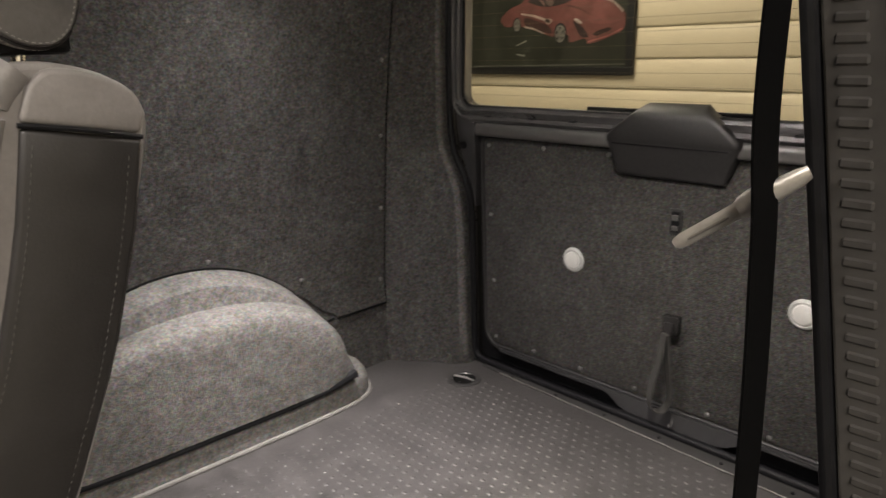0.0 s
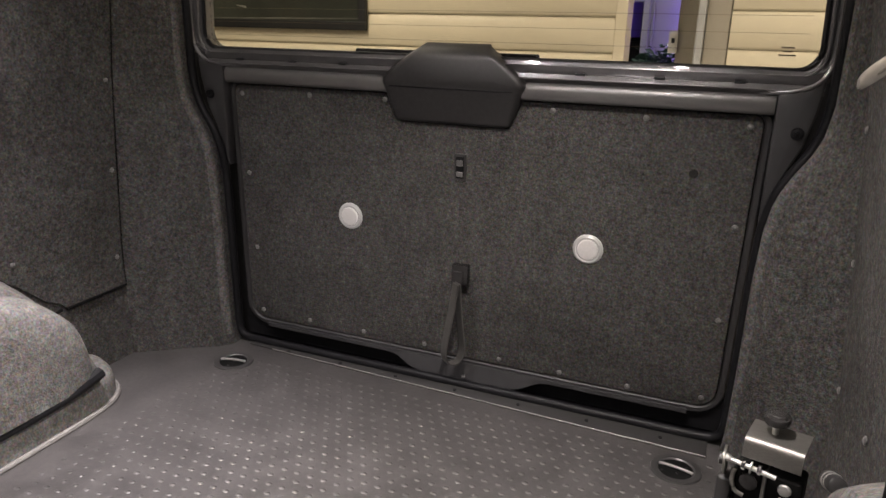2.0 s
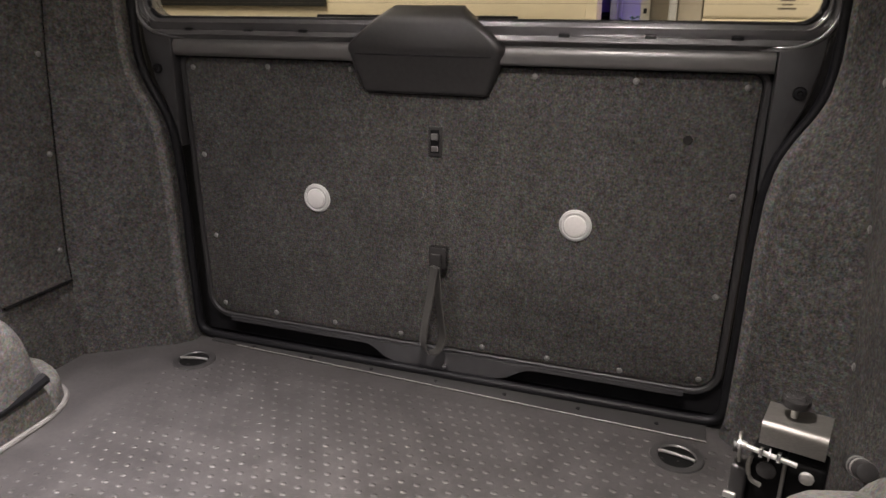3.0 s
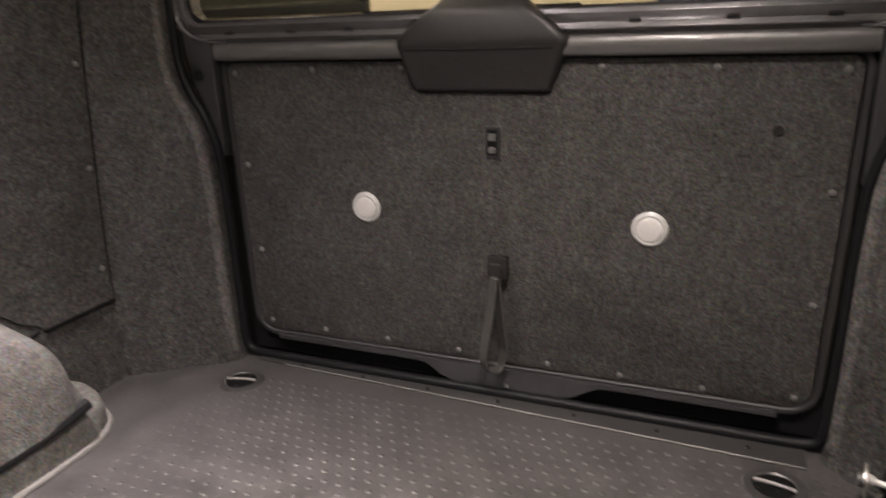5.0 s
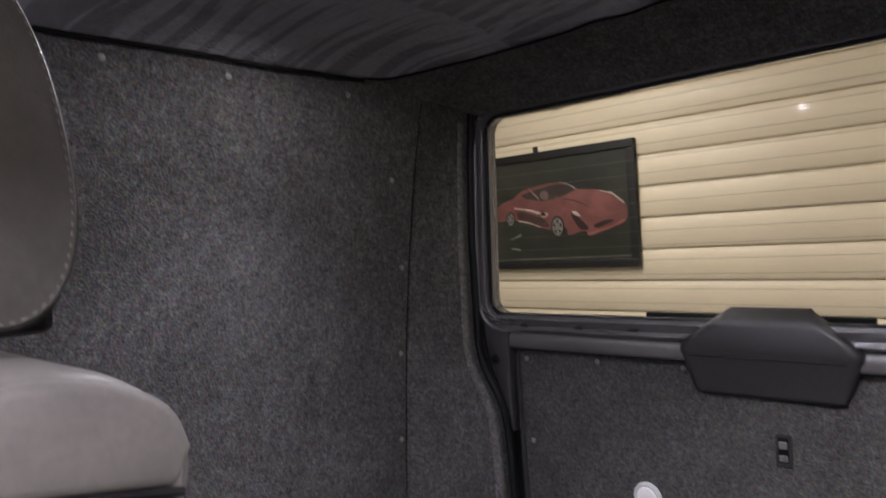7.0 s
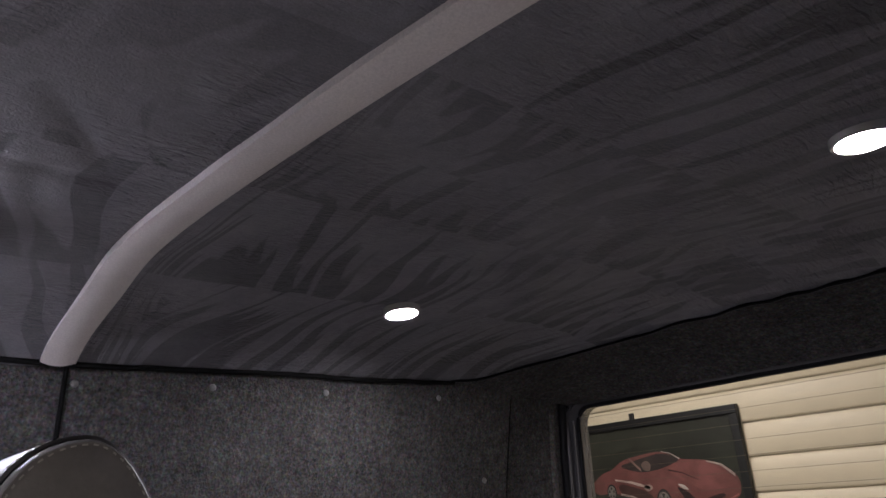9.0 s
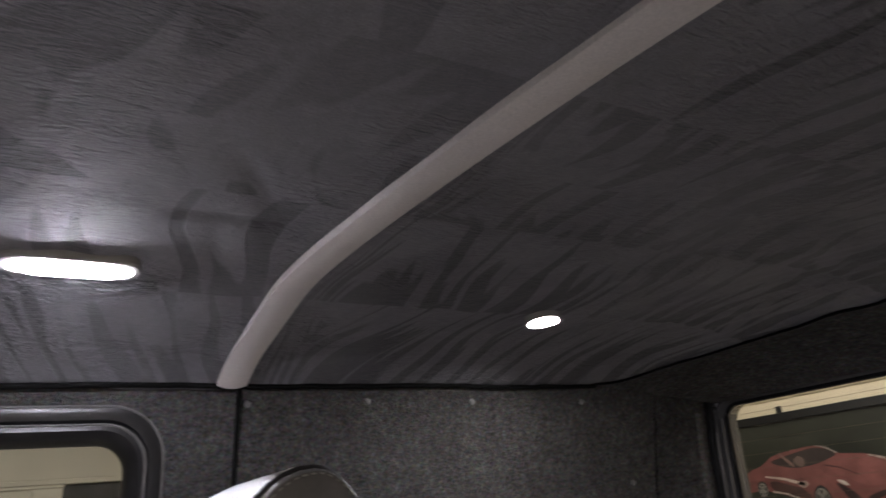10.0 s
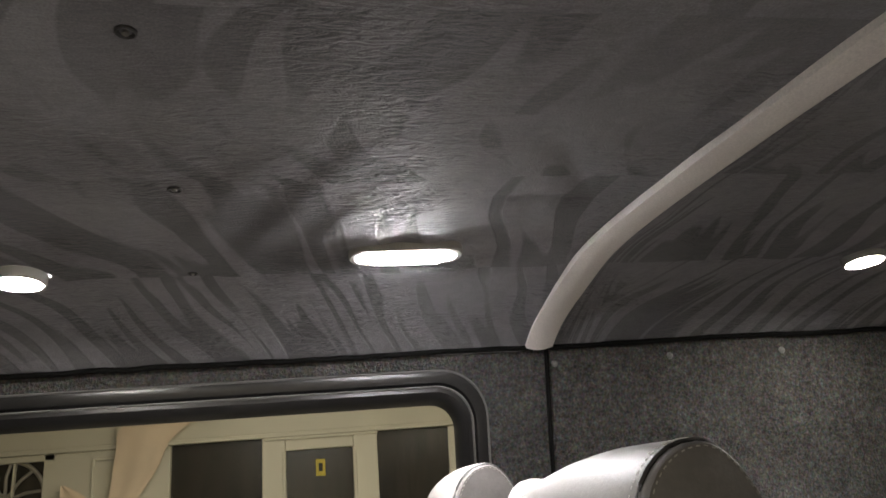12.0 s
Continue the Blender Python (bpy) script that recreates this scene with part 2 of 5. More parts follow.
def rounded_rect(x0, x1, z0, z1, r, n=6):
    out = []
    for cx, cz, a0 in ((x1 - r, z1 - r, 0), (x0 + r, z1 - r, 90), (x0 + r, z0 + r, 180), (x1 - r, z0 + r, 270)):
        for k in range(n + 1):
            a = radians(a0 + 90 * k / n)
            out.append((cx + r * math.cos(a), cz + r * math.sin(a)))
    return out


def lerp_table(table, v):
    if v <= table[0][0]:
        return table[0][1]
    for (a, b), (c, d) in zip(table, table[1:]):
        if v <= c:
            t = (v - a) / (c - a)
            return b + (d - b) * t
    return table[-1][1]


def grid_bm(us, vs, f, thick=None):
    """A sheet f(u, v), with a backing at the offset vector thick(u, v)."""
    b = bmesh.new()
    front = [[b.verts.new(f(u, v)) for v in vs] for u in us]
    for i in range(len(us) - 1):
        for j in range(len(vs) - 1):
            b.faces.new((front[i][j], front[i + 1][j], front[i + 1][j + 1], front[i][j + 1]))
    if thick is not None:
        back = [[b.verts.new(Vector(f(u, v)) + Vector(thick)) for v in vs] for u in us]
        for i in range(len(us) - 1):
            for j in range(len(vs) - 1):
                b.faces.new((back[i][j + 1], back[i + 1][j + 1], back[i + 1][j], back[i][j]))
        m, n = len(us) - 1, len(vs) - 1
        for i in range(m):
            b.faces.new((front[i + 1][0], front[i][0], back[i][0], back[i + 1][0]))
            b.faces.new((front[i][n], front[i + 1][n], back[i + 1][n], back[i][n]))
        for j in range(n):
            b.faces.new((front[0][j], front[0][j + 1], back[0][j + 1], back[0][j]))
            b.faces.new((front[m][j + 1], front[m][j], back[m][j], back[m][j + 1]))
    return b


def span(a, b, step):
    n = max(1, round(abs(b - a) / step))
    return [a + (b - a) * i / n for i in range(n + 1)]


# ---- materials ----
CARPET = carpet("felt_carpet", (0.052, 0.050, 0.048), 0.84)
# paler copy of the carpet: light on the pillar's edge roll as colour
LIT_CARPET = carpet("lit_edge_felt", (0.082, 0.079, 0.076), 0.75)
# lighter tone of the carpet for the wheel arch covers
ARCH_CARPET = carpet("lighter_felt", (0.115, 0.111, 0.106), 0.6)
FABRIC = suede("headliner_suede", (0.155, 0.154, 0.167))
STRIP_CLOTH = vary(mat("grey_strip_cloth", (0.70, 0.66, 0.63), 0.8), [(420, 0.9, 1.1), (8, 0.94, 1.06)], 0.3, 800, 0.001)
RUBBER_FLOOR = vary(mat("floor_rubber", (0.047, 0.044, 0.0435), 0.43), [(14, 0.75, 1.3), (90, 0.8, 1.22)], 0.35, 420, 0.001, 0.08)
BLACK_RUBBER = vary(mat("black_rubber", (0.008, 0.008, 0.009), 0.45), [(60, 0.8, 1.25)], 0.1, 300, 0.0005)
BLACK_RUBBER.node_tree.nodes["Principled BSDF"].inputs["Specular IOR Level"].default_value = 0.14
BLACK_PAINT = vary(mat("black_body_paint", (0.018, 0.018, 0.020), 0.3, coat=0.4), [(20, 0.9, 1.1)], 0.05, 60, 0.0005, 0.06)
GREY_PAINT = vary(mat("dark_grey_metal_paint", (0.15, 0.146, 0.143), 0.40, 0.5, coat=0.25), [(25, 0.95, 1.05)])
PLASTIC = vary(mat("textured_black_plastic", (0.023, 0.0222, 0.0225), 0.41), [(120, 0.85, 1.15)], 0.35, 900, 0.0004)
FRAME_PLASTIC = vary(mat("ribbed_frame_plastic", (0.009, 0.0088, 0.009), 0.34), [(120, 0.85, 1.15)], 0.2, 700, 0.0004)
SILL_PLASTIC = vary(mat("sill_plastic", (0.03, 0.029, 0.029), 0.4), [(40, 0.8, 1.2)], 0.2, 500, 0.0005, 0.06)
SCREW = vary(mat("dull_screw_steel", (0.19, 0.187, 0.182), 0.45, 0.6), [(300, 0.75, 1.2)])
GLOSS_GREY = vary(mat("glossy_grey_metal_paint", (0.18, 0.177, 0.18), 0.25, 0.6, coat=0.7), [(25, 0.94, 1.06)])
CHROME = mat("chrome", (0.8, 0.8, 0.8), 0.12, 1.0)
BRUSHED = vary(mat("brushed_steel", (0.24, 0.23, 0.215), 0.45, 0.9), [(40, 0.85, 1.15), (300, 0.9, 1.1)], 0.1, 400, 0.0004, 0.06, (1, 20, 20))
LIGHT_LEATHER = vary(mat("light_grey_leather", (0.172, 0.160, 0.152), 0.52), [(30, 0.9, 1.08), (200, 0.93, 1.06)], 0.22, 420, 0.0008, 0.05)
DARK_LEATHER = vary(mat("dark_grey_leather", (0.012, 0.0105, 0.0098), 0.5), [(30, 0.85, 1.15), (200, 0.9, 1.1)], 0.25, 420, 0.0008, 0.05)
MID_LEATHER = vary(mat("mid_grey_leather", (0.072, 0.067, 0.063), 0.45), [(30, 0.87, 1.12), (200, 0.92, 1.08)], 0.25, 420, 0.0008, 0.05)
DARK_THREAD = mat("dark_thread", (0.045, 0.041, 0.038), 0.7)
PALE_THREAD = mat("pale_thread", (0.42, 0.40, 0.37), 0.7)
THREAD = mat("stitch_thread", (0.20, 0.19, 0.175), 0.7)
WEBBING = vary(mat("belt_webbing", (0.0022, 0.0022, 0.0024), 0.85), [(260, 0.7, 1.3)], 0.4, 700, 0.0006, 0.0, (1, 1, 4))
# same grey metal as the bar, its shade put into a darker colour
SURROUND = vary(mat("shaded_grey_metal", (0.036, 0.0355, 0.037), 0.4, 0.2, coat=0.2), [(25, 0.85, 1.15)], 0.08, 70, 0.0006, 0.06)
STRAP_RUBBER = vary(mat("grey_strap_rubber", (0.055, 0.053, 0.050), 0.3), [(120, 0.85, 1.15)], 0.1, 200, 0.0004)
TONGUE = vary(mat("pale_worn_steel", (0.38, 0.365, 0.34), 0.34, 0.5), [(120, 0.85, 1.1)], 0.05, 200, 0.0004)
STEEL = vary(mat("bright_steel", (0.6, 0.59, 0.57), 0.35, 0.8), [(200, 0.85, 1.1)])
BOARD_SURROUND = vary(mat("dark_board_surround", (0.020, 0.0195, 0.0205), 0.55), [(25, 0.85, 1.15)], 0.08, 70, 0.0006, 0.06)
GLOSS_PLASTIC = vary(mat("smooth_black_plastic", (0.022, 0.021, 0.021), 0.25), [(120, 0.85, 1.15)], 0.1, 200, 0.0004)
PIPING = vary(mat("grey_piping_cloth", (0.145, 0.138, 0.13), 0.85), [(420, 0.75, 1.2), (40, 0.8, 1.15)], 0.3, 800, 0.001)
WEBBING.node_tree.nodes["Principled BSDF"].inputs["Specular IOR Level"].default_value = 0.06
WHITE_LENS = vary(mat("frosted_lens", (0.55, 0.545, 0.53), 0.35), [(200, 0.95, 1.03)])
RIM = mat("bright_rim", (0.6, 0.6, 0.585), 0.26, 0.3)
PIT = mat("dark_recess", (0.004, 0.004, 0.004), 0.7)
PIT.node_tree.nodes["Principled BSDF"].inputs["Specular IOR Level"].default_value = 0.1
LAMP_GLOW = mat("lamp_glow", (1.0, 0.93, 0.84), 0.4, emit=600)
DOME_GLOW = mat("dome_glow", (1.0, 0.95, 0.95), 0.4, emit=320)
CREAM_PAINT = vary(mat("cream_cladding_paint", (0.66, 0.575, 0.41), 0.5), [(3, 0.93, 1.05), (60, 0.96, 1.04)], 0.08, 40, 0.001, 0.05, (0.3, 1, 1))
CREAM_WALL = vary(mat("cream_wall_paint", (0.60, 0.55, 0.42), 0.6), [(2, 0.92, 1.06), (80, 0.96, 1.04)], 0.15, 200, 0.001)
# white frame paint greyed down: the jamb's shade is in the colour
SHADED_FRAME = vary(mat("shaded_white_jamb", (0.42, 0.41, 0.39), 0.45), [(5, 0.92, 1.05)], 0.05, 60, 0.0005)
WHITE_FRAME = vary(mat("white_door_frame", (0.72, 0.69, 0.58), 0.4), [(5, 0.95, 1.04)], 0.05, 60, 0.0005)
CONCRETE = vary(mat("garage_floor_concrete", (0.28, 0.27, 0.26), 0.7), [(2, 0.8, 1.2), (40, 0.9, 1.1)], 0.2, 90, 0.002)
DARK_GLASS = vary(mat("dark_door_glass", (0.034, 0.029, 0.023), 0.22), [(2, 0.7, 1.3), (9, 0.85, 1.15)], stretch=(1, 3, 0.4))
FRAME_BLACK = vary(mat("black_picture_frame", (0.006, 0.006, 0.006), 0.5), [(50, 0.9, 1.1)])


def glass(name, tint, rough=0.0):
    m = bpy.data.materials.new(name)
    m.use_nodes = True
    b = m.node_tree.nodes["Principled BSDF"]
    b.inputs["Base Color"].default_value = (*tint, 1)
    b.inputs["Transmission Weight"].default_value = 1.0
    b.inputs["Roughness"].default_value = rough
    b.inputs["IOR"].default_value = 1.15
    return m


WINDOW_GLASS = glass("window_glass", (0.93, 0.95, 0.93))

# ---- van shell ----
WALL_X = [(0.0, 0.845), (0.28, 0.850), (0.51, 0.833), (0.73, 0.814), (0.94, 0.787), (1.15, 0.752), (1.33, 0.712), (1.40, 0.695)]
FRONT_Y = -3.2
GROUND = -0.62


def wall_x(z):
    return lerp_table(WALL_X, z)


def roof_z(x):
    return 1.448 - 0.082 * (min(abs(x), 0.75) / 0.70) ** 5


floor = part("floor", box_bm(-0.87, 0.87, FRONT_Y, -0.035, -0.03, 0.0, 0), RUBBER_FLOOR)
tagged(floor, "dark grey studded rubber van floor mat", "floor", kind="structure")

# raised studs of the mat, in staggered rows
verts, faces = [], []
row = 0
for yy in span(-1.75, -0.13, 0.0265):
    row += 1
    for xx in span(-0.60, 0.66, 0.031):
        x = xx + (0.0155 if row % 2 else 0)
        i = len(verts)
        for rr, zz in ((1.0, 0.0003), (0.52, 0.0018)):
            for k in range(8):
                a = k * math.tau / 8
                verts.append((x + 0.0074 * rr * math.cos(a), yy + 0.0056 * rr * math.sin(a), zz))
        for k in range(8):
            j = (k + 1) % 8
            faces.append((i + k, i + j, i + 8 + j, i + 8 + k))
        faces.append(tuple(range(i + 8, i + 16)))
ob_of("floor_stud", verts, faces, RUBBER_FLOOR, floor, True)["kind"] = "stuff"

# carpeted lining of the sides, behind the trim panels
WIN_Y0, WIN_Y1, WIN_Z0, WIN_Z1 = -2.55, -1.345, 0.76, 1.315


def lining(name, side, ys, zs, skip=None, thick=0.04):
    b = bmesh.new()
    for y0, y1 in zip(ys, ys[1:]):
        for z0, z1 in zip(zs, zs[1:]):
            if skip and skip[0] <= (y0 + y1) / 2 <= skip[1] and skip[2] <= (z0 + z1) / 2 <= skip[3]:
                continue
            c = [(side * (wall_x(z) + 0.006), y, z) for y, z in ((y0, z0), (y1, z0), (y1, z1), (y0, z1))]
            b.faces.new([b.verts.new(p) for p in c])
    bmesh.ops.remove_doubles(b, verts=b.verts, dist=1e-5)
    bmesh.ops.recalc_face_normals(b, faces=b.faces)
    g = bmesh.ops.extrude_face_region(b, geom=b.faces[:])
    bmesh.ops.translate(b, vec=(side * thick, 0, 0), verts=[v for v in g["geom"] if isinstance(v, bmesh.types.BMVert)])
    return part(name, b, CARPET, smooth=True)


ZS = sorted(set(span(0.0, 1.42, 0.06) + [WIN_Z0, WIN_Z1]))
YS = sorted(set(span(FRONT_Y, -0.16, 0.1) + [WIN_Y0, WIN_Y1]))
left_wall = lining("wall_left", -1, YS, ZS, (WIN_Y0, WIN_Y1, WIN_Z0, WIN_Z1))
tagged(left_wall, "van side lined with dark grey felt carpet", "wall", kind="structure")
right_wall = lining("wall_right", 1, span(-1.13, -0.16, 0.1), ZS)
tagged(right_wall, "van side lined with dark grey felt carpet", "wall", kind="structure")
front_right = lining("wall_right_front", 1, span(FRONT_Y, -2.35, 0.1), ZS)
tagged(front_right, "van side lined with dark grey felt carpet", "wall", kind="structure")
# plain wall out of view, added to close the van's front
front = part("wall_front", box_bm(-0.9, 0.9, FRONT_Y - 0.04, FRONT_Y, -0.02, 1.5, 0), CARPET)
tagged(front, "unseen plain wall closing the front of the van", "wall", kind="structure")


# rear pillars: carpet that swells from the side wall round to the tailgate opening
EDGE_X = [(0.0, 0.640), (0.04, 0.648), (0.20, 0.652), (0.40, 0.654), (0.50, 0.659), (0.555, 0.669), (0.60, 0.690), (0.642, 0.717), (0.68, 0.734), (0.74, 0.744), (1.0, 0.745), (1.2, 0.735), (1.34, 0.72)]


def edge_x(z):
    return lerp_table(EDGE_X, z)


def pillar(side):
    zs = span(0.0, 1.40, 0.025)

    def f(u, z):
        e, w = edge_x(z), wall_x(z) + 0.004
        # u 0: side wall, 1: lip of the opening
        if u <= 0.8:
            t = u / 0.8
            bow = 0.022 * math.sin(math.pi * t) * (1.0 if z < 0.7 else 0.5)
            x = w + (e + 0.004 - w) * (t ** 1.1) + bow * 0.4
            roll = math.exp(-((t - 0.86) / 0.13) ** 2)
            y = -0.225 + (0.225 - 0.062) * (t ** 1.25) - bow * 0.3 - 0.016 * roll
        else:
            a = (u - 0.8) / 0.2 * math.pi * 0.75
            x = e + 0.004 + 0.018 * (math.sin(a) * 0.2 - 0.6 * math.sin(a)) + 0.012 * (a / 2.4)
            y = -0.062 + 0.036 * (1 - math.cos(a)) / 1.7
        return (side * x, y, z)
    us = [i / 14 * 0.8 for i in range(15)] + [0.8 + 0.2 * i / 6 for i in range(1, 7)]
    b = grid_bm(us, zs, f)
    # edge roll in the paler carpet, so its lit rim is coloured in
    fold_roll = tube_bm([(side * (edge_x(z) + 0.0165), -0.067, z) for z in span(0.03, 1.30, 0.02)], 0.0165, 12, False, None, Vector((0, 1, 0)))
    tagged(part("trim_pillar_edge", fold_roll, LIT_CARPET, None, "", True), "folded felt edge of the rear pillar, its lit rim in the colour", "trim", kind="structure")
    o = part("wall_pillar_left" if side < 0 else "wall_pillar_right", b, CARPET, smooth=True)
    return tagged(o, "rounded rear pillar wrapped in dark grey felt carpet", "wall", kind="structure")


pillar(-1), pillar(1)

# headliner: suede stretched over the roof, with drag wrinkles
def wrinkle(x, y):
    w = 0.0
    p = noise.noise(Vector((x * 1.6, y * 2.1, 3.7))) * 1.6
    fade = 0.35 + 0.65 * max(0.0, min(1.0, noise.noise(Vector((x * 2.3 + 9, y * 1.9, 1.2))) * 1.4 + 0.5))
    edge = min(1.0, (abs(x) / 0.7) ** 1.2 * 0.9 + 0.28)
    w += math.sin((y * 1.0 + 0.45 * abs(x)) * 62 + p * 5.5) * 0.0022 * fade * edge
    w += noise.noise(Vector((x * 6, y * 13 + x * 3, 8.1))) * 0.0035 * edge
    w += noise.noise(Vector((x * 2.5, y * 3.0, 5.5))) * 0.006
    # pulled ripples along the rear seam
    near = max(0.0, min(1.0, (y + 0.62) / 0.18)) * max(0.0, min(1.0, (0.62 - abs(x)) / 0.15))
    w += math.sin((y - 0.35 * x) * 165 + noise.noise(Vector((x * 3, y * 2, 2.2))) * 7) * 0.0026 * near * (0.5 + noise.noise(Vector((x * 4, y * 9, 6.1))))
    return w


CREASES = [((-0.424, -2.02), (-0.447, -1.76), 0.0030), ((-0.199, -1.412), (-0.209, -1.287), 0.0045), ((-0.209, -1.287), (-0.031, -1.39), 0.0035), ((0.076, -1.759), (-0.128, -1.73), 0.0025),
           ((-0.137, -2.1), (-0.137, -1.70), 0.0022), ((-0.36, -1.33), (-0.20, -1.36), 0.0030)]


def crease(x, y):
    """Short folds where the cloth is pulled to its fixings."""
    w = 0.0
    for (ax, ay), (bx, by), deep in CREASES:
        dx, dy = bx - ax, by - ay
        k = max(0.0, min(1.0, ((x - ax) * dx + (y - ay) * dy) / (dx * dx + dy * dy)))
        d2 = (x - ax - k * dx) ** 2 + (y - ay - k * dy) ** 2
        w += deep * math.exp(-d2 / 0.00012) * math.sin(math.pi * (0.1 + 0.8 * k))
    return w


def roof_point(x, y):
    # the rear end rolls down a little towards the header
    drop = 0.05 * max(0.0, (y + 0.42) / 0.2) ** 2 * 0.6 if y > -0.42 else 0.0
    return (x, y, roof_z(x) - drop + wrinkle(x, y) + crease(x, y))


def seam_y(x):
    u = min(1.0, max(0.0, (abs(x) - 0.33) / 0.368))
    return -0.205 - 0.215 * (1 - (1 - u ** 2.2) ** 0.5)


def liner_point(x, y):
    # the last stretch is drawn in to end at the curved rear seam
    if y > -0.7:
        y = -0.7 + (y + 0.7) * (seam_y(x) + 0.7) / 0.495
    return roof_point(x, y)


ceiling = part("ceiling", grid_bm(span(-0.715, 0.715, 0.009), span(FRONT_Y, -0.205, 0.009), liner_point), FABRIC, smooth=True)
tagged(ceiling, "wrinkled dark grey suede headliner of the van", "ceiling", kind="structure")
# unseen skin added so that outside light can't leak past the headliner
roof = part("roof_skin", grid_bm(span(-0.80, 0.80, 0.1), span(FRONT_Y, 0.06, 0.2), lambda x, y: (x, y, roof_z(x) + 0.03), (0, 0, 0.02)), BLACK_PAINT)
tagged(roof, "unseen roof skin closing the van above the headliner", "roof", kind="structure")

# rear header above the back window
def header_point(x, s):
    xc = max(-0.715, min(0.715, x))
    y0 = seam_y(xc)
    top = roof_point(xc, y0)[2]
    y = y0 + (-0.022 - y0) * s
    z = top - 0.005 + (1.325 - top) * (s ** 1.4)
    return (x, y, z)


header = part("wall_rear_header", grid_bm([0.712 * math.sin(a) for a in span(-math.pi / 2, math.pi / 2, 0.05)], span(0, 1, 0.08), header_point), CARPET, smooth=True)
tagged(header, "dark carpeted header over the rear window", "wall", kind="structure")
seam = part("trim_roof_seam", tube_bm([(x, seam_y(x), roof_point(x, seam_y(x))[2] - 0.004) for x in [0.706 * math.sin(a) for a in span(-math.pi / 2, math.pi / 2, 0.05)]], 0.003, 6), BLACK_RUBBER, smooth=True)
tagged(seam, "dark seam between headliner and rear header", "trim", kind="structure")

# dark gap where the headliner meets the side lining
for s in (-1, 1):
    pts = [(s * (0.700 + 0.002 * noise.noise(Vector((y * 5, s, 0)))), y, roof_z(0.70) - 0.006 + 0.004 * noise.noise(Vector((y * 4, 7, s))) + 0.0025 * noise.noise(Vector((y * 19, 3, s)))) for y in span(FRONT_Y, -0.415, 0.02)]
    g = part("trim_roof_edge", tube_bm(pts, 0.0048, 8), PIT, smooth=True)
    tagged(g, "black edging between headliner and side lining", "trim", kind="structure")

# light grey cloth strip over a roof bow
def strip_point(u, x):
    return (x, -1.218 + (1 - u) * 0.005 * max(0.0, min(1.0, (x + 0.45) / 0.3)) + u * (0.050 - 0.003 * max(0.0, min(1.0, (x + 0.6) / 0.4))) + 0.0965 * min(x, 0.35) + 0.078 * min(x, 0.35) ** 2 + 0.010 * math.exp(-((x + 0.52) / 0.12) ** 2), roof_z(x) - 0.009 - 0.004 * math.sin(math.pi * u) - 0.002 * math.exp(-((abs(x) - 0.54) / 0.11) ** 2))


strip = part("roof_strip", grid_bm(span(0, 1, 0.125), [0.697 * math.sin(a) for a in span(-math.pi / 2, math.pi / 2, 0.05)], strip_point, (0, 0, 0.010)), STRIP_CLOTH, smooth=True)
tagged(strip, "light grey cloth strip arched across the headliner", "roof strip")

# ---- tailgate ----
tailgate = thing("tailgate", "black van tailgate, carpeted inside, closed, with heated window", "tailgate")
# inner skin, lower half
def skin_point(s, z):
    return (s * (edge_x(z) + 0.02), 0.012, z)


part("inner_skin", grid_bm(span(-1, 1, 0.1), span(0.005, 0.80, 0.03), skin_point, (0, 0.02, 0)), BLACK_RUBBER, tailgate, "black inner skin")
# wide sheet added behind the tailgate to stop garage light leaking in
far = rounded_rect(-0.90, 0.90, -0.07, 1.50, 0.02, 8)
near = rounded_rect(-0.755, 0.755, 0.79, 1.345, 0.055, 8)
part("outer_skin", loft_bm([[(x, 0.036, z) for x, z in far], [(x, 0.036, z) for x, z in near]]), BLACK_PAINT, tailgate, "black outer skin closing light gaps")
part("wiper_blade", box_bm(-0.30, 0.16, 0.045, 0.060, 0.798, 0.811, 0.003), BLACK_RUBBER, tailgate, "black rear wiper at rest")
# window ring
outer = rounded_rect(-0.765, 0.765, 0.775, 1.36, 0.06, 8)
mid = rounded_rect(-0.742, 0.742, 0.792, 1.325, 0.05, 8)
inner = rounded_rect(-0.712, 0.712, 0.803, 1.309, 0.042, 8)
taper = lambda x, z: x * (1 - 0.05 * (z - 0.8))
rings = [[(taper(x, z), y, z) for x, z in shape] for shape, y in ((outer, 0.03), (outer, -0.012), (mid, -0.024), (mid, -0.012), (inner, -0.006), (inner, 0.03))]
part("window_frame", loft_bm(rings), GLOSS_GREY, tailgate, "glossy dark grey window frame", True)
lip = [(taper(x, z), -0.004, z) for x, z in rounded_rect(-0.716, 0.716, 0.800, 1.312, 0.044, 8)]
part("window_seal", tube_bm(lip, 0.006, 8, True), BLACK_RUBBER, tailgate, "thin rubber window seal", True)
pane = part("pane", prism_bm([(taper(x, z), z) for x, z in rounded_rect(-0.714, 0.714, 0.801, 1.311, 0.042, 8)], lambda x, z: (x, 0.016, z), (0, 0.004, 0)), WINDOW_GLASS, tailgate, "clear heated glass")
pane.visible_shadow = False
HEATER = mat("heater_wire", (0.10, 0.075, 0.05), 0.5)
for k, w in ((0, 0.03), (1, 0.018), (2, 0.024)):
    part("glass_mark", box_bm(0.655 - w / 2, 0.655 + w / 2, 0.0125, 0.0135, 0.826 + 0.007 * k, 0.829 + 0.007 * k, 0), HEATER, pane, "small printed mark")
for z in span(0.835, 1.285, 0.032):
    part("heater_line", box_bm(-0.69, 0.69, 0.0135, 0.0145, z - 0.00038, z + 0.00038, 0), HEATER, pane)
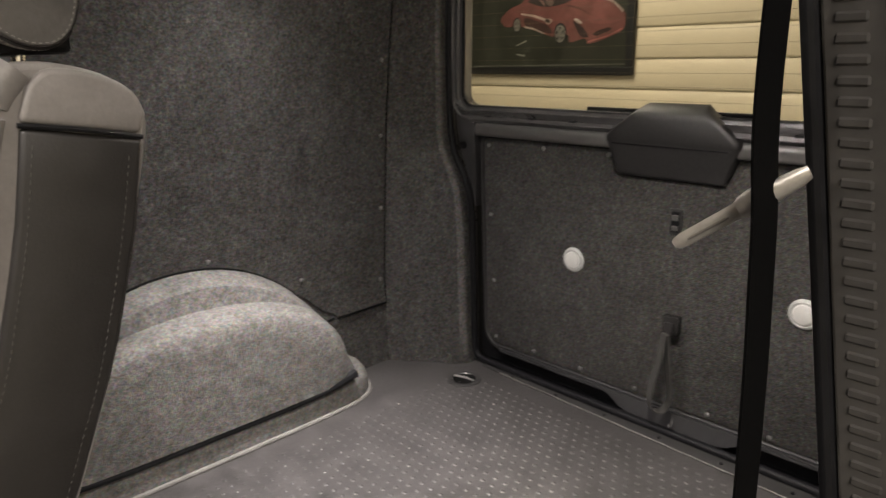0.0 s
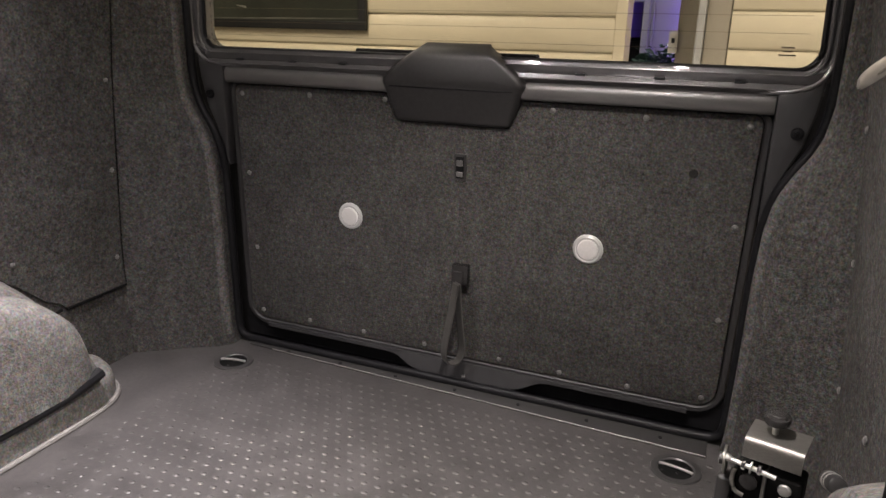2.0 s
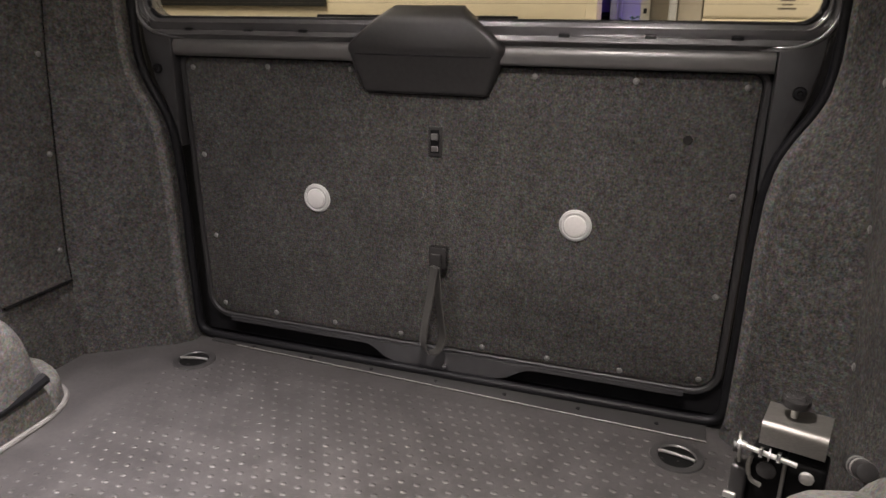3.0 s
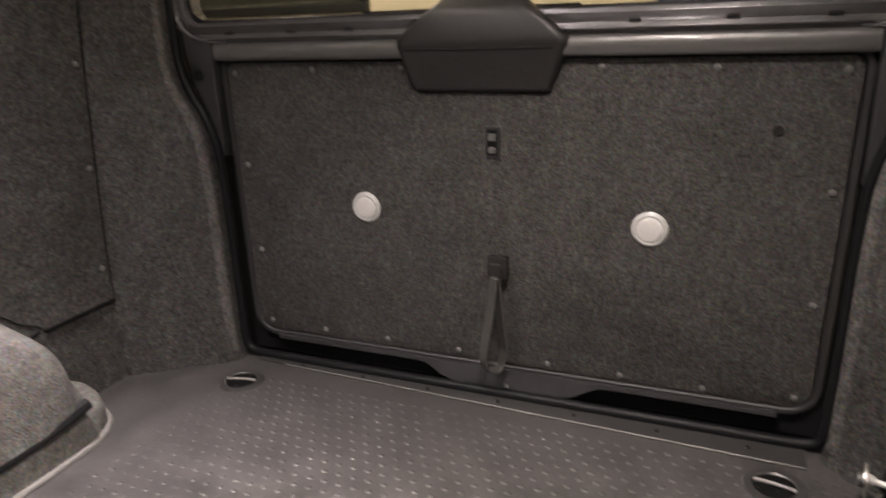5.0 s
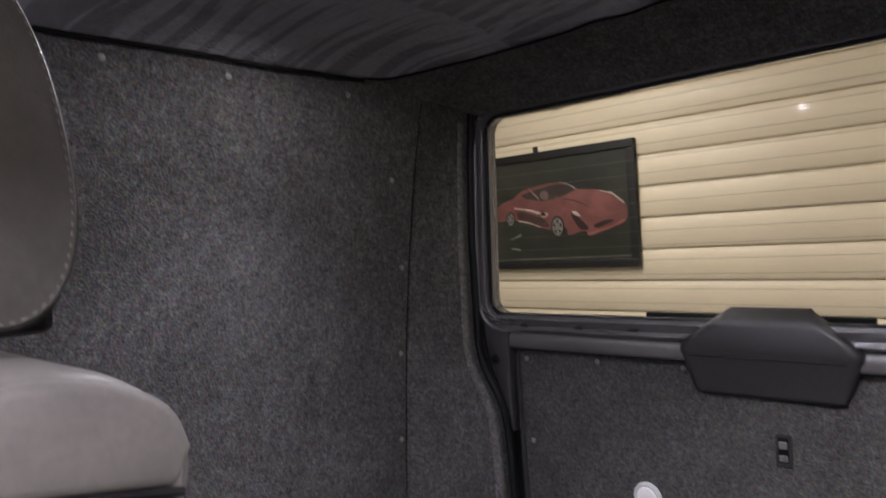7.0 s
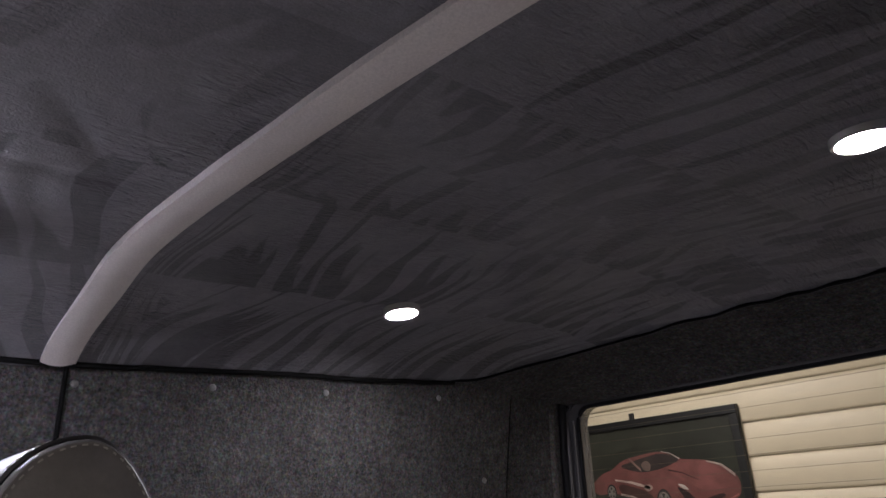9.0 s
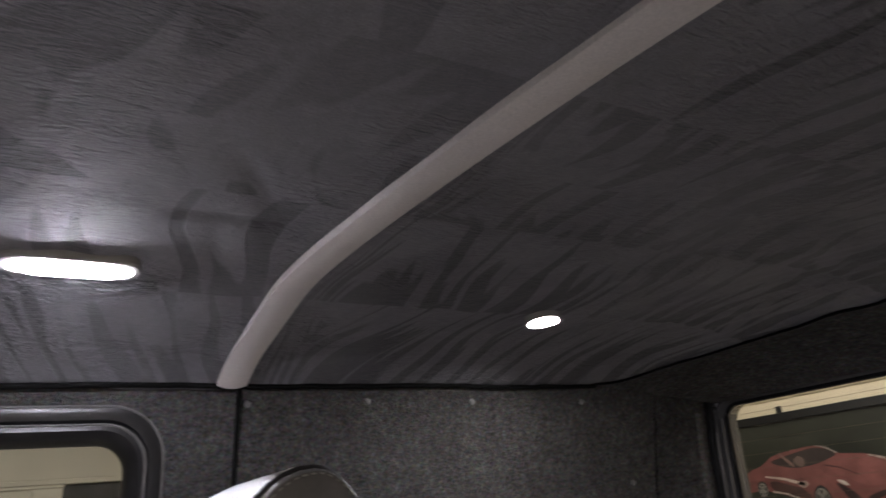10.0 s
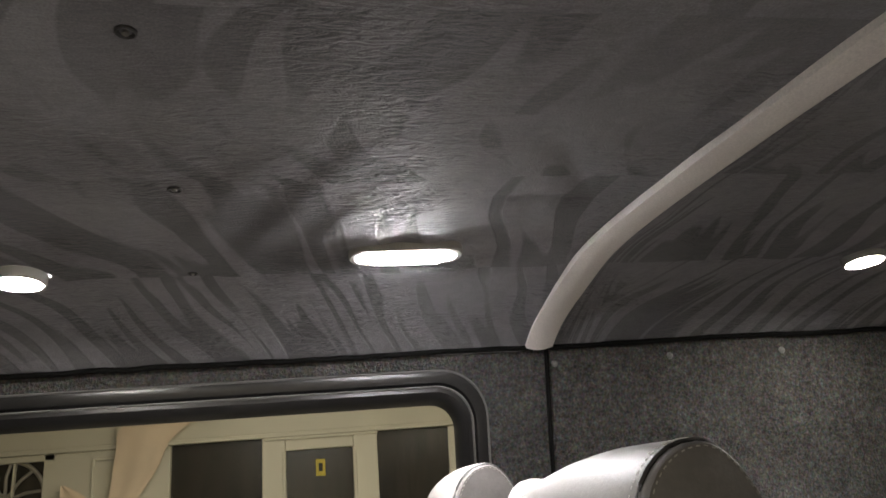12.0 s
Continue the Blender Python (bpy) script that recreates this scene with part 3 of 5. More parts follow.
# folded sheet metal under the window, then the round-edged bar
fold = [(0.02, 0.803), (-0.010, 0.800), (-0.012, 0.789), (-0.004, 0.786), (-0.004, 0.778), (-0.018, 0.775), (-0.020, 0.766), (-0.012, 0.763), (-0.012, 0.755)]
part("ledge", loft_bm([[(x, y, z) for y, z in fold] for x in span(-0.728, 0.728, 0.1)], False), GLOSS_GREY, tailgate, "folded glossy sheet-metal ledge")
for z, y in ((0.7885, -0.013), (0.7655, -0.021)):
    part("ledge_bead", tube_bm([(x, y, z) for x in span(-0.725, 0.725, 0.07)], 0.0022, 6), GLOSS_GREY, tailgate, smooth=True)
# black blocks stand in for the shaded recesses notched into the ledge
for x in (-0.60, -0.44, -0.30, 0.27, 0.43, 0.58):
    part("notch_shade", box_bm(x - 0.011, x + 0.011, -0.0195, -0.004, 0.7725, 0.7795, 0.002), BLACK_RUBBER, tailgate)
bar = [(0.006, 0.757), (-0.006, 0.7565), (-0.013, 0.7545), (-0.018, 0.7505), (-0.0205, 0.7455), (-0.0215, 0.7395), (-0.0205, 0.726), (-0.0175, 0.7195), (-0.012, 0.7165), (0.006, 0.716)]
part("top_bar", loft_bm([[(x, y, z) for y, z in bar] for x in span(-0.648, 0.648, 0.1)], True, True), GREY_PAINT, tailgate, "satin dark grey metal bar", True)
for s in (-1, 1):
    sweep = [(0.60, 0.0, 0.757), (0.64, -0.014, 0.7595), (0.672, -0.020, 0.763), (0.705, -0.022, 0.774), (0.727, -0.024, 0.796), (0.738, -0.024, 0.83), (0.737, -0.024, 0.92), (0.730, -0.024, 1.10), (0.722, -0.022, 1.28)]
    part("pressed_edge", tube_bm(smooth_path([(s * x, y, z) for x, y, z in sweep], 6), 0.0055, 10), GLOSS_GREY, tailgate, "glossy pressed edge", True)
    sweep = [(0.60, 0.004, 0.7815), (0.655, -0.007, 0.7845), (0.690, -0.012, 0.790), (0.712, -0.015, 0.806), (0.722, -0.016, 0.835), (0.721, -0.016, 0.92), (0.714, -0.016, 1.10), (0.706, -0.014, 1.28)]
    part("pressed_edge", tube_bm(smooth_path([(s * x, y, z) for x, y, z in sweep], 6), 0.0035, 10), GLOSS_GREY, tailgate, "", True)
# carpeted board with rounded lower corners
def board_outline(d):
    """The board's outline, grown by d at the sides and the bottom."""
    def arc(cx, cz, r, a0, a1):
        return [(cx + r * math.cos(radians(a)), cz + r * math.sin(radians(a))) for a in span(a0, a1, 15)]
    return arc(0.612, 0.692, 0.022 + d, 0, 90) + arc(-0.612, 0.692, 0.022 + d, 90, 180) + arc(-0.577, 0.111, 0.045 + d, 180, 270) + arc(0.577, 0.111, 0.045 + d, 270, 360)


board_pts = board_outline(0.0)
part("board_surround", loft_bm([[(x, y, min(z, 0.7165)) for x, z in board_outline(d)] for d, y in ((0.0015, 0.010), (0.003, 0.003), (0.006, 0.0), (0.014, 0.0), (0.018, 0.005), (0.019, 0.03))]), BOARD_SURROUND, tailgate, "dark grey metal surround", True)
part("trim_board", prism_bm(board_pts, lambda x, z: (x, 0.0, z), (0, 0.011, 0), 0.004, 2), CARPET, tailgate, "board covered in grey felt carpet", True)


def screw_bm(r=0.0065):
    b = bmesh.new()
    bmesh.ops.create_uvsphere(b, u_segments=12, v_segments=6, radius=r)
    bmesh.ops.scale(b, vec=(1, 0.45, 1), verts=b.verts)
    c = cyl_bm(r * 0.35, r * 0.35, r * 0.9, pose(0, 0, 0, 90), 6)
    me = bpy.data.meshes.new("tmp")
    c.to_mesh(me)
    b.from_mesh(me)
    c.free()
    return b


SCREWS = [(-0.61, 0.69), (-0.405, 0.697), (-0.195, 0.698), (0.213, 0.697), (0.41, 0.695), (0.61, 0.69),
          (-0.603, 0.482), (-0.592, 0.275), (-0.583, 0.091), (0.609, 0.485), (0.603, 0.277), (0.592, 0.089),
          (-0.43, 0.086), (-0.262, 0.085), (-0.085, 0.084), (0.118, 0.083), (0.27, 0.081), (0.43, 0.080)]
first = part("screw", screw_bm(), SCREW, tailgate, smooth=True)
first.location = (SCREWS[0][0], -0.002, SCREWS[0][1])
for x, z in SCREWS[1:]:
    c = new("screw", first.data)
    c.parent = tailgate
    c.location = (x, -0.002, z)
b = cyl_bm(0.009, 0.009, 0.005, pose(0.516, -0.001, 0.588, 90), 16, 0.001)
part("button", b, GLOSS_PLASTIC, tailgate, "small black plug")

# skirt under the board with a dip round the lock
def dip(x):
    t = max(0.0, min(1.0, (0.21 - abs(x - 0.03)) / 0.09))
    return 0.046 - 0.030 * t * t * (3 - 2 * t)


part("lower_skirt", grid_bm(span(-0.565, 0.565, 0.0147), span(0, 1, 0.25), lambda x, s: (x, -0.0078 - 0.010 * s * min(1.0, (0.0465 - dip(x)) / 0.02), 0.056 + (dip(x) - 0.056) * s), (0, 0.006, 0)), SURROUND, tailgate, "dark grey skirt dipped round the lock", True)
part("lock_pin", cyl_bm(0.006, 0.006, 0.02, pose(0.035, -0.02, 0.030, 90), 12, 0.001), CHROME, tailgate, "small bright striker pin")

# corner plastics with round plugs
for s in (-1, 1):
    pts = [(0.650, 0.757), (0.650, 0.50), (0.658, 0.528), (0.680, 0.60), (0.706, 0.66), (0.722, 0.73), (0.728, 0.790), (0.70, 0.768)]
    cp = part("corner_panel", prism_bm([(s * x, z) for x, z in pts], lambda x, z: (x, -0.024, z), (0, 0.034, 0), 0.005, 3), SURROUND, tailgate, "satin grey corner cover", True)
    part("knob", cyl_bm(0.0125, 0.0105, 0.008, pose(s * 0.693, -0.028, 0.686, 90), 20, 0.0015), BLACK_RUBBER, cp, "round black rubber stop", True)
    part("knob_centre", cyl_bm(0.005, 0.004, 0.004, pose(s * 0.693, -0.033, 0.686, 90), 12, 0.001), BLACK_RUBBER, cp)

# moulded cover over the wiper motor: a wedge, deepest at its middle crease, with a sloped roof
def cover_ring(x0, x1, z, y_front, r, y_back=0.012):
    """A level slice with rounded front corners."""
    pts = [(x0, y_back)]
    for cx, a0 in ((x0 + r, 180), (x1 - r, 270)):
        for a in span(a0, a0 + 90, 18):
            pts.append((cx + r * math.cos(radians(a)), y_front + r + r * math.sin(radians(a))))
    pts.append((x1, y_back))
    return [(x, y, z) for x, y in pts]


COVER = [(-0.150, 0.106, 0.652, -0.004, 0.003), (-0.160, 0.116, 0.6545, -0.010, 0.006), (-0.165, 0.121, 0.660, -0.0135, 0.009), (-0.173, 0.130, 0.680, -0.0185, 0.014), (-0.184, 0.143, 0.710, -0.025, 0.018),
         (-0.190, 0.151, 0.728, -0.0285, 0.020), (-0.192, 0.153, 0.733, -0.0290, 0.020), (-0.193, 0.155, 0.737, -0.0325, 0.021), (-0.194, 0.157, 0.744, -0.0340, 0.022), (-0.192, 0.155, 0.752, -0.0345, 0.022), (-0.172, 0.137, 0.770, -0.0340, 0.022),
         (-0.140, 0.105, 0.795, -0.0330, 0.022), (-0.125, 0.089, 0.806, -0.0310, 0.021), (-0.115, 0.079, 0.813, -0.0260, 0.018), (-0.105, 0.070, 0.820, -0.0170, 0.012), (-0.097, 0.064, 0.826, -0.0060, 0.006), (-0.090, 0.060, 0.831, 0.0030, 0.003)]
cover = part("motor_cover", loft_bm([cover_ring(*row) for row in COVER], True, True), PLASTIC, tailgate, "moulded black plastic cover", True)
# thin black tube puts the crease's shade on the cover
part("crease", tube_bm([(-0.170, -0.0288, 0.733), (-0.10, -0.0292, 0.7325), (0.08, -0.0292, 0.7325), (0.128, -0.0288, 0.733)], 0.0016, 6), BLACK_RUBBER, cover, "dark line for the shade in a shallow crease")
# dark strip drawn as the cover's shadow line on the board
part("shadow_gap", loft_bm([[(x, y, z) for x, y, z in cover_ring(*row)] for row in ((-0.154, 0.110, 0.6495, -0.002, 0.003, 0.004), (-0.154, 0.110, 0.654, -0.002, 0.003, 0.004))], True, True), BLACK_RUBBER, cover, "dark strip for the shadow line under the edge")

# switch with two rockers
sw = part("switch", box_bm(-0.015, 0.017, -0.004, 0.006, 0.519, 0.585, 0.003), PLASTIC, tailgate, "black latch switch")
part("recess", box_bm(-0.009, 0.011, -0.005, 0.0, 0.527, 0.578, 0.001), BLACK_RUBBER, sw)
# rockers in a lighter grey, which carries their highlight as colour
part("rocker", box_bm(-0.007, 0.009, -0.009, 0.0, 0.556, 0.570, 0.002), GREY_PAINT, sw)
part("rocker", box_bm(-0.007, 0.009, -0.008, 0.0, 0.531, 0.543, 0.002), GREY_PAINT, sw)

# two round lights with bright rims
for x, z in ((-0.296, 0.399), (0.313, 0.396)):
    m = pose(x, 0, z, 90)
    o = part("round_light", cyl_bm(0.036, 0.033, 0.008, m @ pose(0, 0, 0.0), 40, 0.002), RIM, tailgate, "round light with a bright clear rim", True)
    part("lens", cyl_bm(0.024, 0.022, 0.006, m @ pose(0, 0, 0.006), 32, 0.002), WHITE_LENS, o, "white frosted lens", True)
    ring = [Vector((x + 0.0285 * math.cos(a), -0.0045, z + 0.0285 * math.sin(a))) for a in span(0, math.tau, 0.2)[:-1]]
    part("bead", tube_bm(ring, 0.0022, 6, True), RIM, o, smooth=True)

# pull strap: box and hanging loop
strap = part("strap_holder", box_bm(-0.008, 0.034, -0.020, 0.003, 0.268, 0.318, 0.004), GLOSS_PLASTIC, tailgate, "square black strap holder", True)
part("holder_cap", box_bm(-0.002, 0.024, -0.026, -0.016, 0.272, 0.304, 0.003), GLOSS_PLASTIC, strap)
turn = Matrix.Rotation(radians(54), 3, "Z")
loop = [(0, 0, 0.282), (-0.010, 0, 0.215), (-0.025, 0, 0.145), (-0.029, 0, 0.102), (-0.016, 0, 0.077), (0.010, 0, 0.076), (0.023, 0, 0.105), (0.019, 0, 0.15), (0.011, 0, 0.215), (0.006, 0, 0.282)]
loop = [turn @ Vector(p) + Vector((0.017, -0.050, 0)) for p in loop]
loop = [Vector((p.x, min(p.y, -0.024), p.z)) for p in loop]
part("pull_loop", tube_bm(smooth_path(loop, 6), 0, flat=(0.024, 0.0035, turn @ Vector((0, 1, 0)))), STRAP_RUBBER, tailgate, "black rubber pull loop", True)

# body-side rubber seal round the opening
path = [(s_x * edge_x(z), -0.030, z) for s_x, zs in ((-1, span(1.33, 0.05, 0.04)),) for z in zs]
path += [(-0.635, -0.030, 0.018), (-0.58, -0.030, 0.010)] + [(x, -0.030, 0.010) for x in span(-0.45, 0.45, 0.15)] + [(0.58, -0.030, 0.010), (0.635, -0.030, 0.018)]
path += [(edge_x(z), -0.030, z) for z in span(0.05, 1.33, 0.04)]
path += [(x, -0.026, 1.338) for x in span(0.70, -0.70, 0.2)]
seal = thing("door_seal", "black rubber seal round the tailgate opening", "seal")
ring_path = smooth_path(path, 3, True)
ring_path.append(ring_path[0])
low = [i for i, p in enumerate(ring_path) if p.z < 0.05]
top_start = [i for i, p in enumerate(ring_path) if i > low[-1] and p.y > -0.0285][0]
for run, i0, i1 in (("side_run", 0, low[0]), ("sill_run", low[0], low[-1]), ("side_run", low[-1], top_start), ("head_run", top_start, len(ring_path) - 1)):
    part(run, tube_bm(ring_path[i0:i1 + 1], 0.011, 10, False, None, Vector((0, 1, 0))), BLACK_RUBBER, seal, "", True)
# filler added to stop garage light leaking in under the tailgate
gap = part("sill_gap", box_bm(-0.80, 0.80, -0.034, 0.035, -0.06, -0.004, 0.003), BLACK_RUBBER)
tagged(gap, "black filler under the tailgate, closing a light gap", "sill", kind="structure")

# ---- floor fittings ----
sill = thing("sill_plate", "black plastic sill plate along the tailgate edge", "sill plate")
part("plate", prism_bm([(-0.60, -0.036), (0.618, -0.030), (0.618, -0.100), (-0.52, -0.056), (-0.60, -0.052)], lambda x, y: (x, y, 0.0005), (0, 0, 0.004), 0.0015), SILL_PLASTIC, sill)
# pale bead drawn as the highlight line on the plate's front edge
part("edge_highlight", tube_bm([(-0.52, -0.056, 0.004), (0.618, -0.100, 0.004)], 0.0012, 6), TONGUE, sill, "pale bead for the highlight along the front edge", True)
for k in range(7):
    x = -0.47 + k * 0.165
    part("screw", cyl_bm(0.005, 0.0045, 0.003, pose(x, -0.052 - 0.014 * (x + 0.5), 0.0055), 10), BLACK_RUBBER, sill)


def tie_ring():
    t = thing("tie_down_ring", "round recessed tie-down ring in the rubber floor", "tie-down", "floor tie-downs")
    rim = [(0.052 * math.cos(a), 0.052 * math.sin(a)) for a in span(0, math.tau, 0.2)[:-1]]
    part("collar", loft_bm([[(x * k, y * k, z) for x, y in rim] for k, z in ((1.0, 0.0005), (0.97, 0.004), (0.74, 0.0045), (0.68, 0.002), (0.66, 0.0012))]), SILL_PLASTIC, t, "raised dark plastic collar", True)
    # no hole is cut: a black disc gives the cup its shaded depth
    part("cup", cyl_bm(0.036, 0.036, 0.0012, pose(0, 0, 0.0012), 28), PIT, t, "flat black disc for the shade in the cup")
    part("lashing_bar", tube_bm(smooth_path([(-0.034, 0, 0.0045), (-0.028, 0, 0.006), (0, 0, 0.007), (0.028, 0, 0.006), (0.034, 0, 0.0045)], 4), 0.0032, 8), STEEL, t, "bright steel lashing bar", True)
    return t


ring = tie_ring()
ring.matrix_basis = pose(-0.572, -0.158, 0, 0, 0, 12)
copy_thing(ring, pose(0.564, -0.170, 0, 0, 0, -12))

# ---- wheel arch boxes ----
def arch_profile(y, y0, y1, top, power=2.3):
    """Height of a flattened arch at y between y0 and y1."""
    c, h = (y0 + y1) / 2, (y1 - y0) / 2
    t = min(1.0, abs(y - c) / h)
    return top * (1 - t ** power) ** (1 / power)


def wheel_arch(side):
    t = thing("wheel_arch_cover", "grey felt-carpeted wheel arch cover on the van floor", "wheel arch", "wheel arches")
    Y0, Y1 = -1.36, (-0.405 if side < 0 else -0.44)
    # inner hump against the side
    ys = [(Y0 + Y1) / 2 - (Y1 - Y0) / 2 * math.cos(a) for a in span(0.0, math.pi, math.pi / 40)]
    n = 9

    def hump(y, u):
        h = 0.445 * max(0.0, 1 - (abs(y - (Y0 + Y1) / 2) / ((Y1 - Y0) / 2)) ** 2.1) ** 0.62 + 0.004
        # u 0: at the wall on top, 1: at the floor
        if u < 0.45:
            k = u / 0.45
            x, z = 0.86 - 0.100 * k, h - 0.035 * k * k
        else:
            k = (u - 0.45) / 0.55
            x, z = 0.76 - 0.045 * math.sin(k * math.pi / 2), (h - 0.035) * (1 - k)
        return (side * x, y, max(0.0, z))
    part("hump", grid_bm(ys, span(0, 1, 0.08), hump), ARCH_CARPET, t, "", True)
    # padded lid standing proud of it
    C, H = (-0.890 if side < 0 else -0.935), 0.412
    outline = []
    for a in span(0, math.pi, math.pi / 36):
        outline.append((C - H * math.cos(a) * (1 if math.cos(a) > 0 else 1), 0.085 + 0.282 * math.sin(a) ** 0.72))
    rings = []
    for dx, k, dz in ((0.80, 1.03, 0.010), (0.735, 1.0, 0.004), (0.705, 0.985, -0.004), (0.685, 0.955, -0.012), (0.674, 0.90, -0.028), (0.670, 0.75, -0.06), (0.668, 0.4, -0.11)):
        rings.append([(side * dx, C + (y - C) * k, max(0.078, 0.078 + (z - 0.078) * k)) for y, z in outline])
    b = loft_bm(rings, False)
    b.faces.new([v for v in b.verts][-len(outline):])
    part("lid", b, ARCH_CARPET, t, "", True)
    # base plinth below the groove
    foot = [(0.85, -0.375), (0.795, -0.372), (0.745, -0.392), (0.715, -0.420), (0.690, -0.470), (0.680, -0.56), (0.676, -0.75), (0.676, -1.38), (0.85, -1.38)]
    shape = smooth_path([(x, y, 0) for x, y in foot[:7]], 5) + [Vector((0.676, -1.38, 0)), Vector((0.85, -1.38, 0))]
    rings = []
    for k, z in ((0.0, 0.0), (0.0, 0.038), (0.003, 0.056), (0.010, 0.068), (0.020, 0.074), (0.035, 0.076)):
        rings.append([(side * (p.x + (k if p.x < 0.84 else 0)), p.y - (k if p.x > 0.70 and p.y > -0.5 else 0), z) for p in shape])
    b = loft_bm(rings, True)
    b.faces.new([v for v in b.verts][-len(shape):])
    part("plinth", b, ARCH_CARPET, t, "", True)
    # black tube laid along the groove as its shadow line
    groove = [(side * 0.682, C - H * math.cos(a) * 1.0, 0.074 + 0.022 * abs(math.cos(a)) ** 5) for a in span(0, math.pi, 0.1)]
    part("groove", tube_bm(groove, 0.0135, 8), BLACK_RUBBER, t, "black tube for the groove's shadow under the padded lid", True)
    edge = [(side * (p.x - 0.004), p.y + (0.004 if p.x > 0.7 else 0), 0.004) for p in shape[6:-1]]
    part("floor_edging", tube_bm(edge, 0.0062, 8), PIPING, t, "light grey piping at the floor", True)
    return t


wheel_arch(-1)
wheel_arch(1)

# ---- trim panels on the sides ----
def side_panel(side):
    t = thing("side_panel", "felt-carpeted trim panel screwed to the van side", "trim panel", "side panels")
    y_front = -1.203 if side < 0 else -1.10
    inset = 0.0 if side < 0 else 0.038
    # lower edge: level at the back, then up over the wheel arch
    low = [(-0.228, 0.202), (-0.30, 0.201), (-0.412, 0.200), (-0.46, 0.262), (-0.52, 0.318), (-0.60, 0.372), (-0.70, 0.410), (-0.80, 0.430), (-0.90, 0.438), (-1.0, 0.435), (-1.1, 0.42), (-1.21, 0.385)]

    def low_z(y):
        return lerp_table([(-a, b) for a, b in low], -y) if side < 0 else 0.02
    ys = sorted(set([y for y, z in low if y > y_front] + span(y_front, -0.228, 0.05)))
    def f(y, s):
        z0 = low_z(y) - (0.03 if y < -0.44 else 0.0)
        z = z0 + (1.365 - z0) * s
        return (side * (wall_x(z) + 0.001 - inset), y, z)
    b = grid_bm(ys, span(0, 1, 0.05), f, (side * (0.008 + inset), 0, 0))
    bmesh.ops.recalc_face_normals(b, faces=b.faces)
    part("board", b, CARPET, t, "", True)
    spots = [(-0.245, 0.28), (-0.243, 0.509), (-0.246, 0.727), (-0.252, 0.941), (-0.30, 1.15), (-0.451, 1.328), (-0.738, 1.331), (-0.968, 1.333), (-1.192, 1.331), (-0.53, 0.345), (-0.80, 0.46), (-1.19, 0.62), (-1.19, 0.95)]
    for y, z in spots:
        if y < y_front:
            continue
        o = new("screw", first.data)
        o.parent = t
        o.matrix_basis = pose(side * (wall_x(z) - 0.001 - inset), y, z, 0, 0, 90)
    if side < 0:
        lower = [(side * (wall_x(z) - 0.002), y, z - 0.003) for y, z in low[:3]]
        part("edge_gap", tube_bm(lower, 0.0035, 6), PIT, t, "dark joint under the panel edge")
        rear = [(side * (wall_x(z) - 0.0005), -0.2265, z) for z in span(0.205, 1.33, 0.06)]
        part("edge_gap", tube_bm(rear, 0.0011, 6), PIT, t, "dark joint along the rear panel edge")
        bow = []
        for y in span(-0.425, y_front + 0.01, 0.04):
            h = 0.445 * max(0.0, 1 - (abs(y + 0.8825) / 0.4775) ** 2.1) ** 0.62 + 0.004
            bow.append((side * (wall_x(h) - 0.001), y, max(0.2, h - 0.001)))
        part("edge_gap", tube_bm(smooth_path(bow, 3), 0.0036, 6), PIT, t, "dark joint over the wheel arch")
        gap = [(side * (wall_x(z) - 0.002), y_front - 0.004, z) for z in span(0.40, 1.36, 0.06)]
        part("edge_gap", tube_bm(gap, 0.0042, 6), PIT, t, "dark joint along the panel edge")
    return t


side_panel(-1), side_panel(1)

# ---- side window ----
window = thing("window_1", "van side window in a black rubber and plastic frame", "window", kind="structure")


def on_wall(y, z, inwards):
    return (-(wall_x(z) + 0.006 - inwards), y, z)


Y0, Y1, Z0, Z1 = -2.50, -1.375, 0.80, 1.276
rings = []
for grow, r, inw in ((0.056, 0.085, -0.002), (0.054, 0.084, 0.006), (0.046, 0.078, 0.010), (0.034, 0.070, 0.008), (0.030, 0.066, 0.002), (0.026, 0.064, 0.010), (0.018, 0.058, 0.012), (0.008, 0.050, 0.004), (0.0, 0.044, -0.012), (0.0, 0.044, -0.035)):
    rings.append([on_wall(y, z, inw) for y, z in rounded_rect(Y0 - grow, Y1 + grow, Z0 - grow, Z1 + grow, r, 8)])
part("window_frame", loft_bm(rings), FRAME_PLASTIC, window, "ribbed black plastic frame", True)
# lighter beads put the frame's thin highlight lines into the colour
for grow, r, inw in ((0.0545, 0.084, 0.0065), (0.027, 0.064, 0.010)):
    bead = [on_wall(y, z, inw) for y, z in rounded_rect(Y0 - grow, Y1 + grow, Z0 - grow, Z1 + grow, r, 8)]
    part("frame_bead", tube_bm(bead, 0.0022, 6, True), GREY_PAINT, window, "thin pale bead for a highlight line", True)
pane2 = part("pane", prism_bm(rounded_rect(Y0 - 0.01, Y1 + 0.01, Z0 - 0.01, Z1 + 0.01, 0.05, 8), lambda y, z: on_wall(y, z, -0.024), (-0.004, 0, 0)), WINDOW_GLASS, window, "clear glass")
pane2.visible_shadow = False

# ---- ceiling lamps ----
def spot_lamp():
    t = thing("ceiling_spotlight", "small round lit spotlight in the headliner", "spotlight", "ceiling spotlights")
    rim = [(math.cos(a), math.sin(a)) for a in span(0, math.tau, 0.2)[:-1]]
    part("bezel", loft_bm([[(x * r, y * r, z) for x, y in rim] for r, z in ((0.033, 0.008), (0.033, -0.004), (0.0315, -0.0065), (0.0285, -0.0065), (0.0272, -0.002))]), RIM, t, "slim bright bezel", True)
    part("lens", cyl_bm(0.0265, 0.024, 0.003, pose(0, 0, -0.002, 180), 28), LAMP_GLOW, t, "glowing lens")
    return t


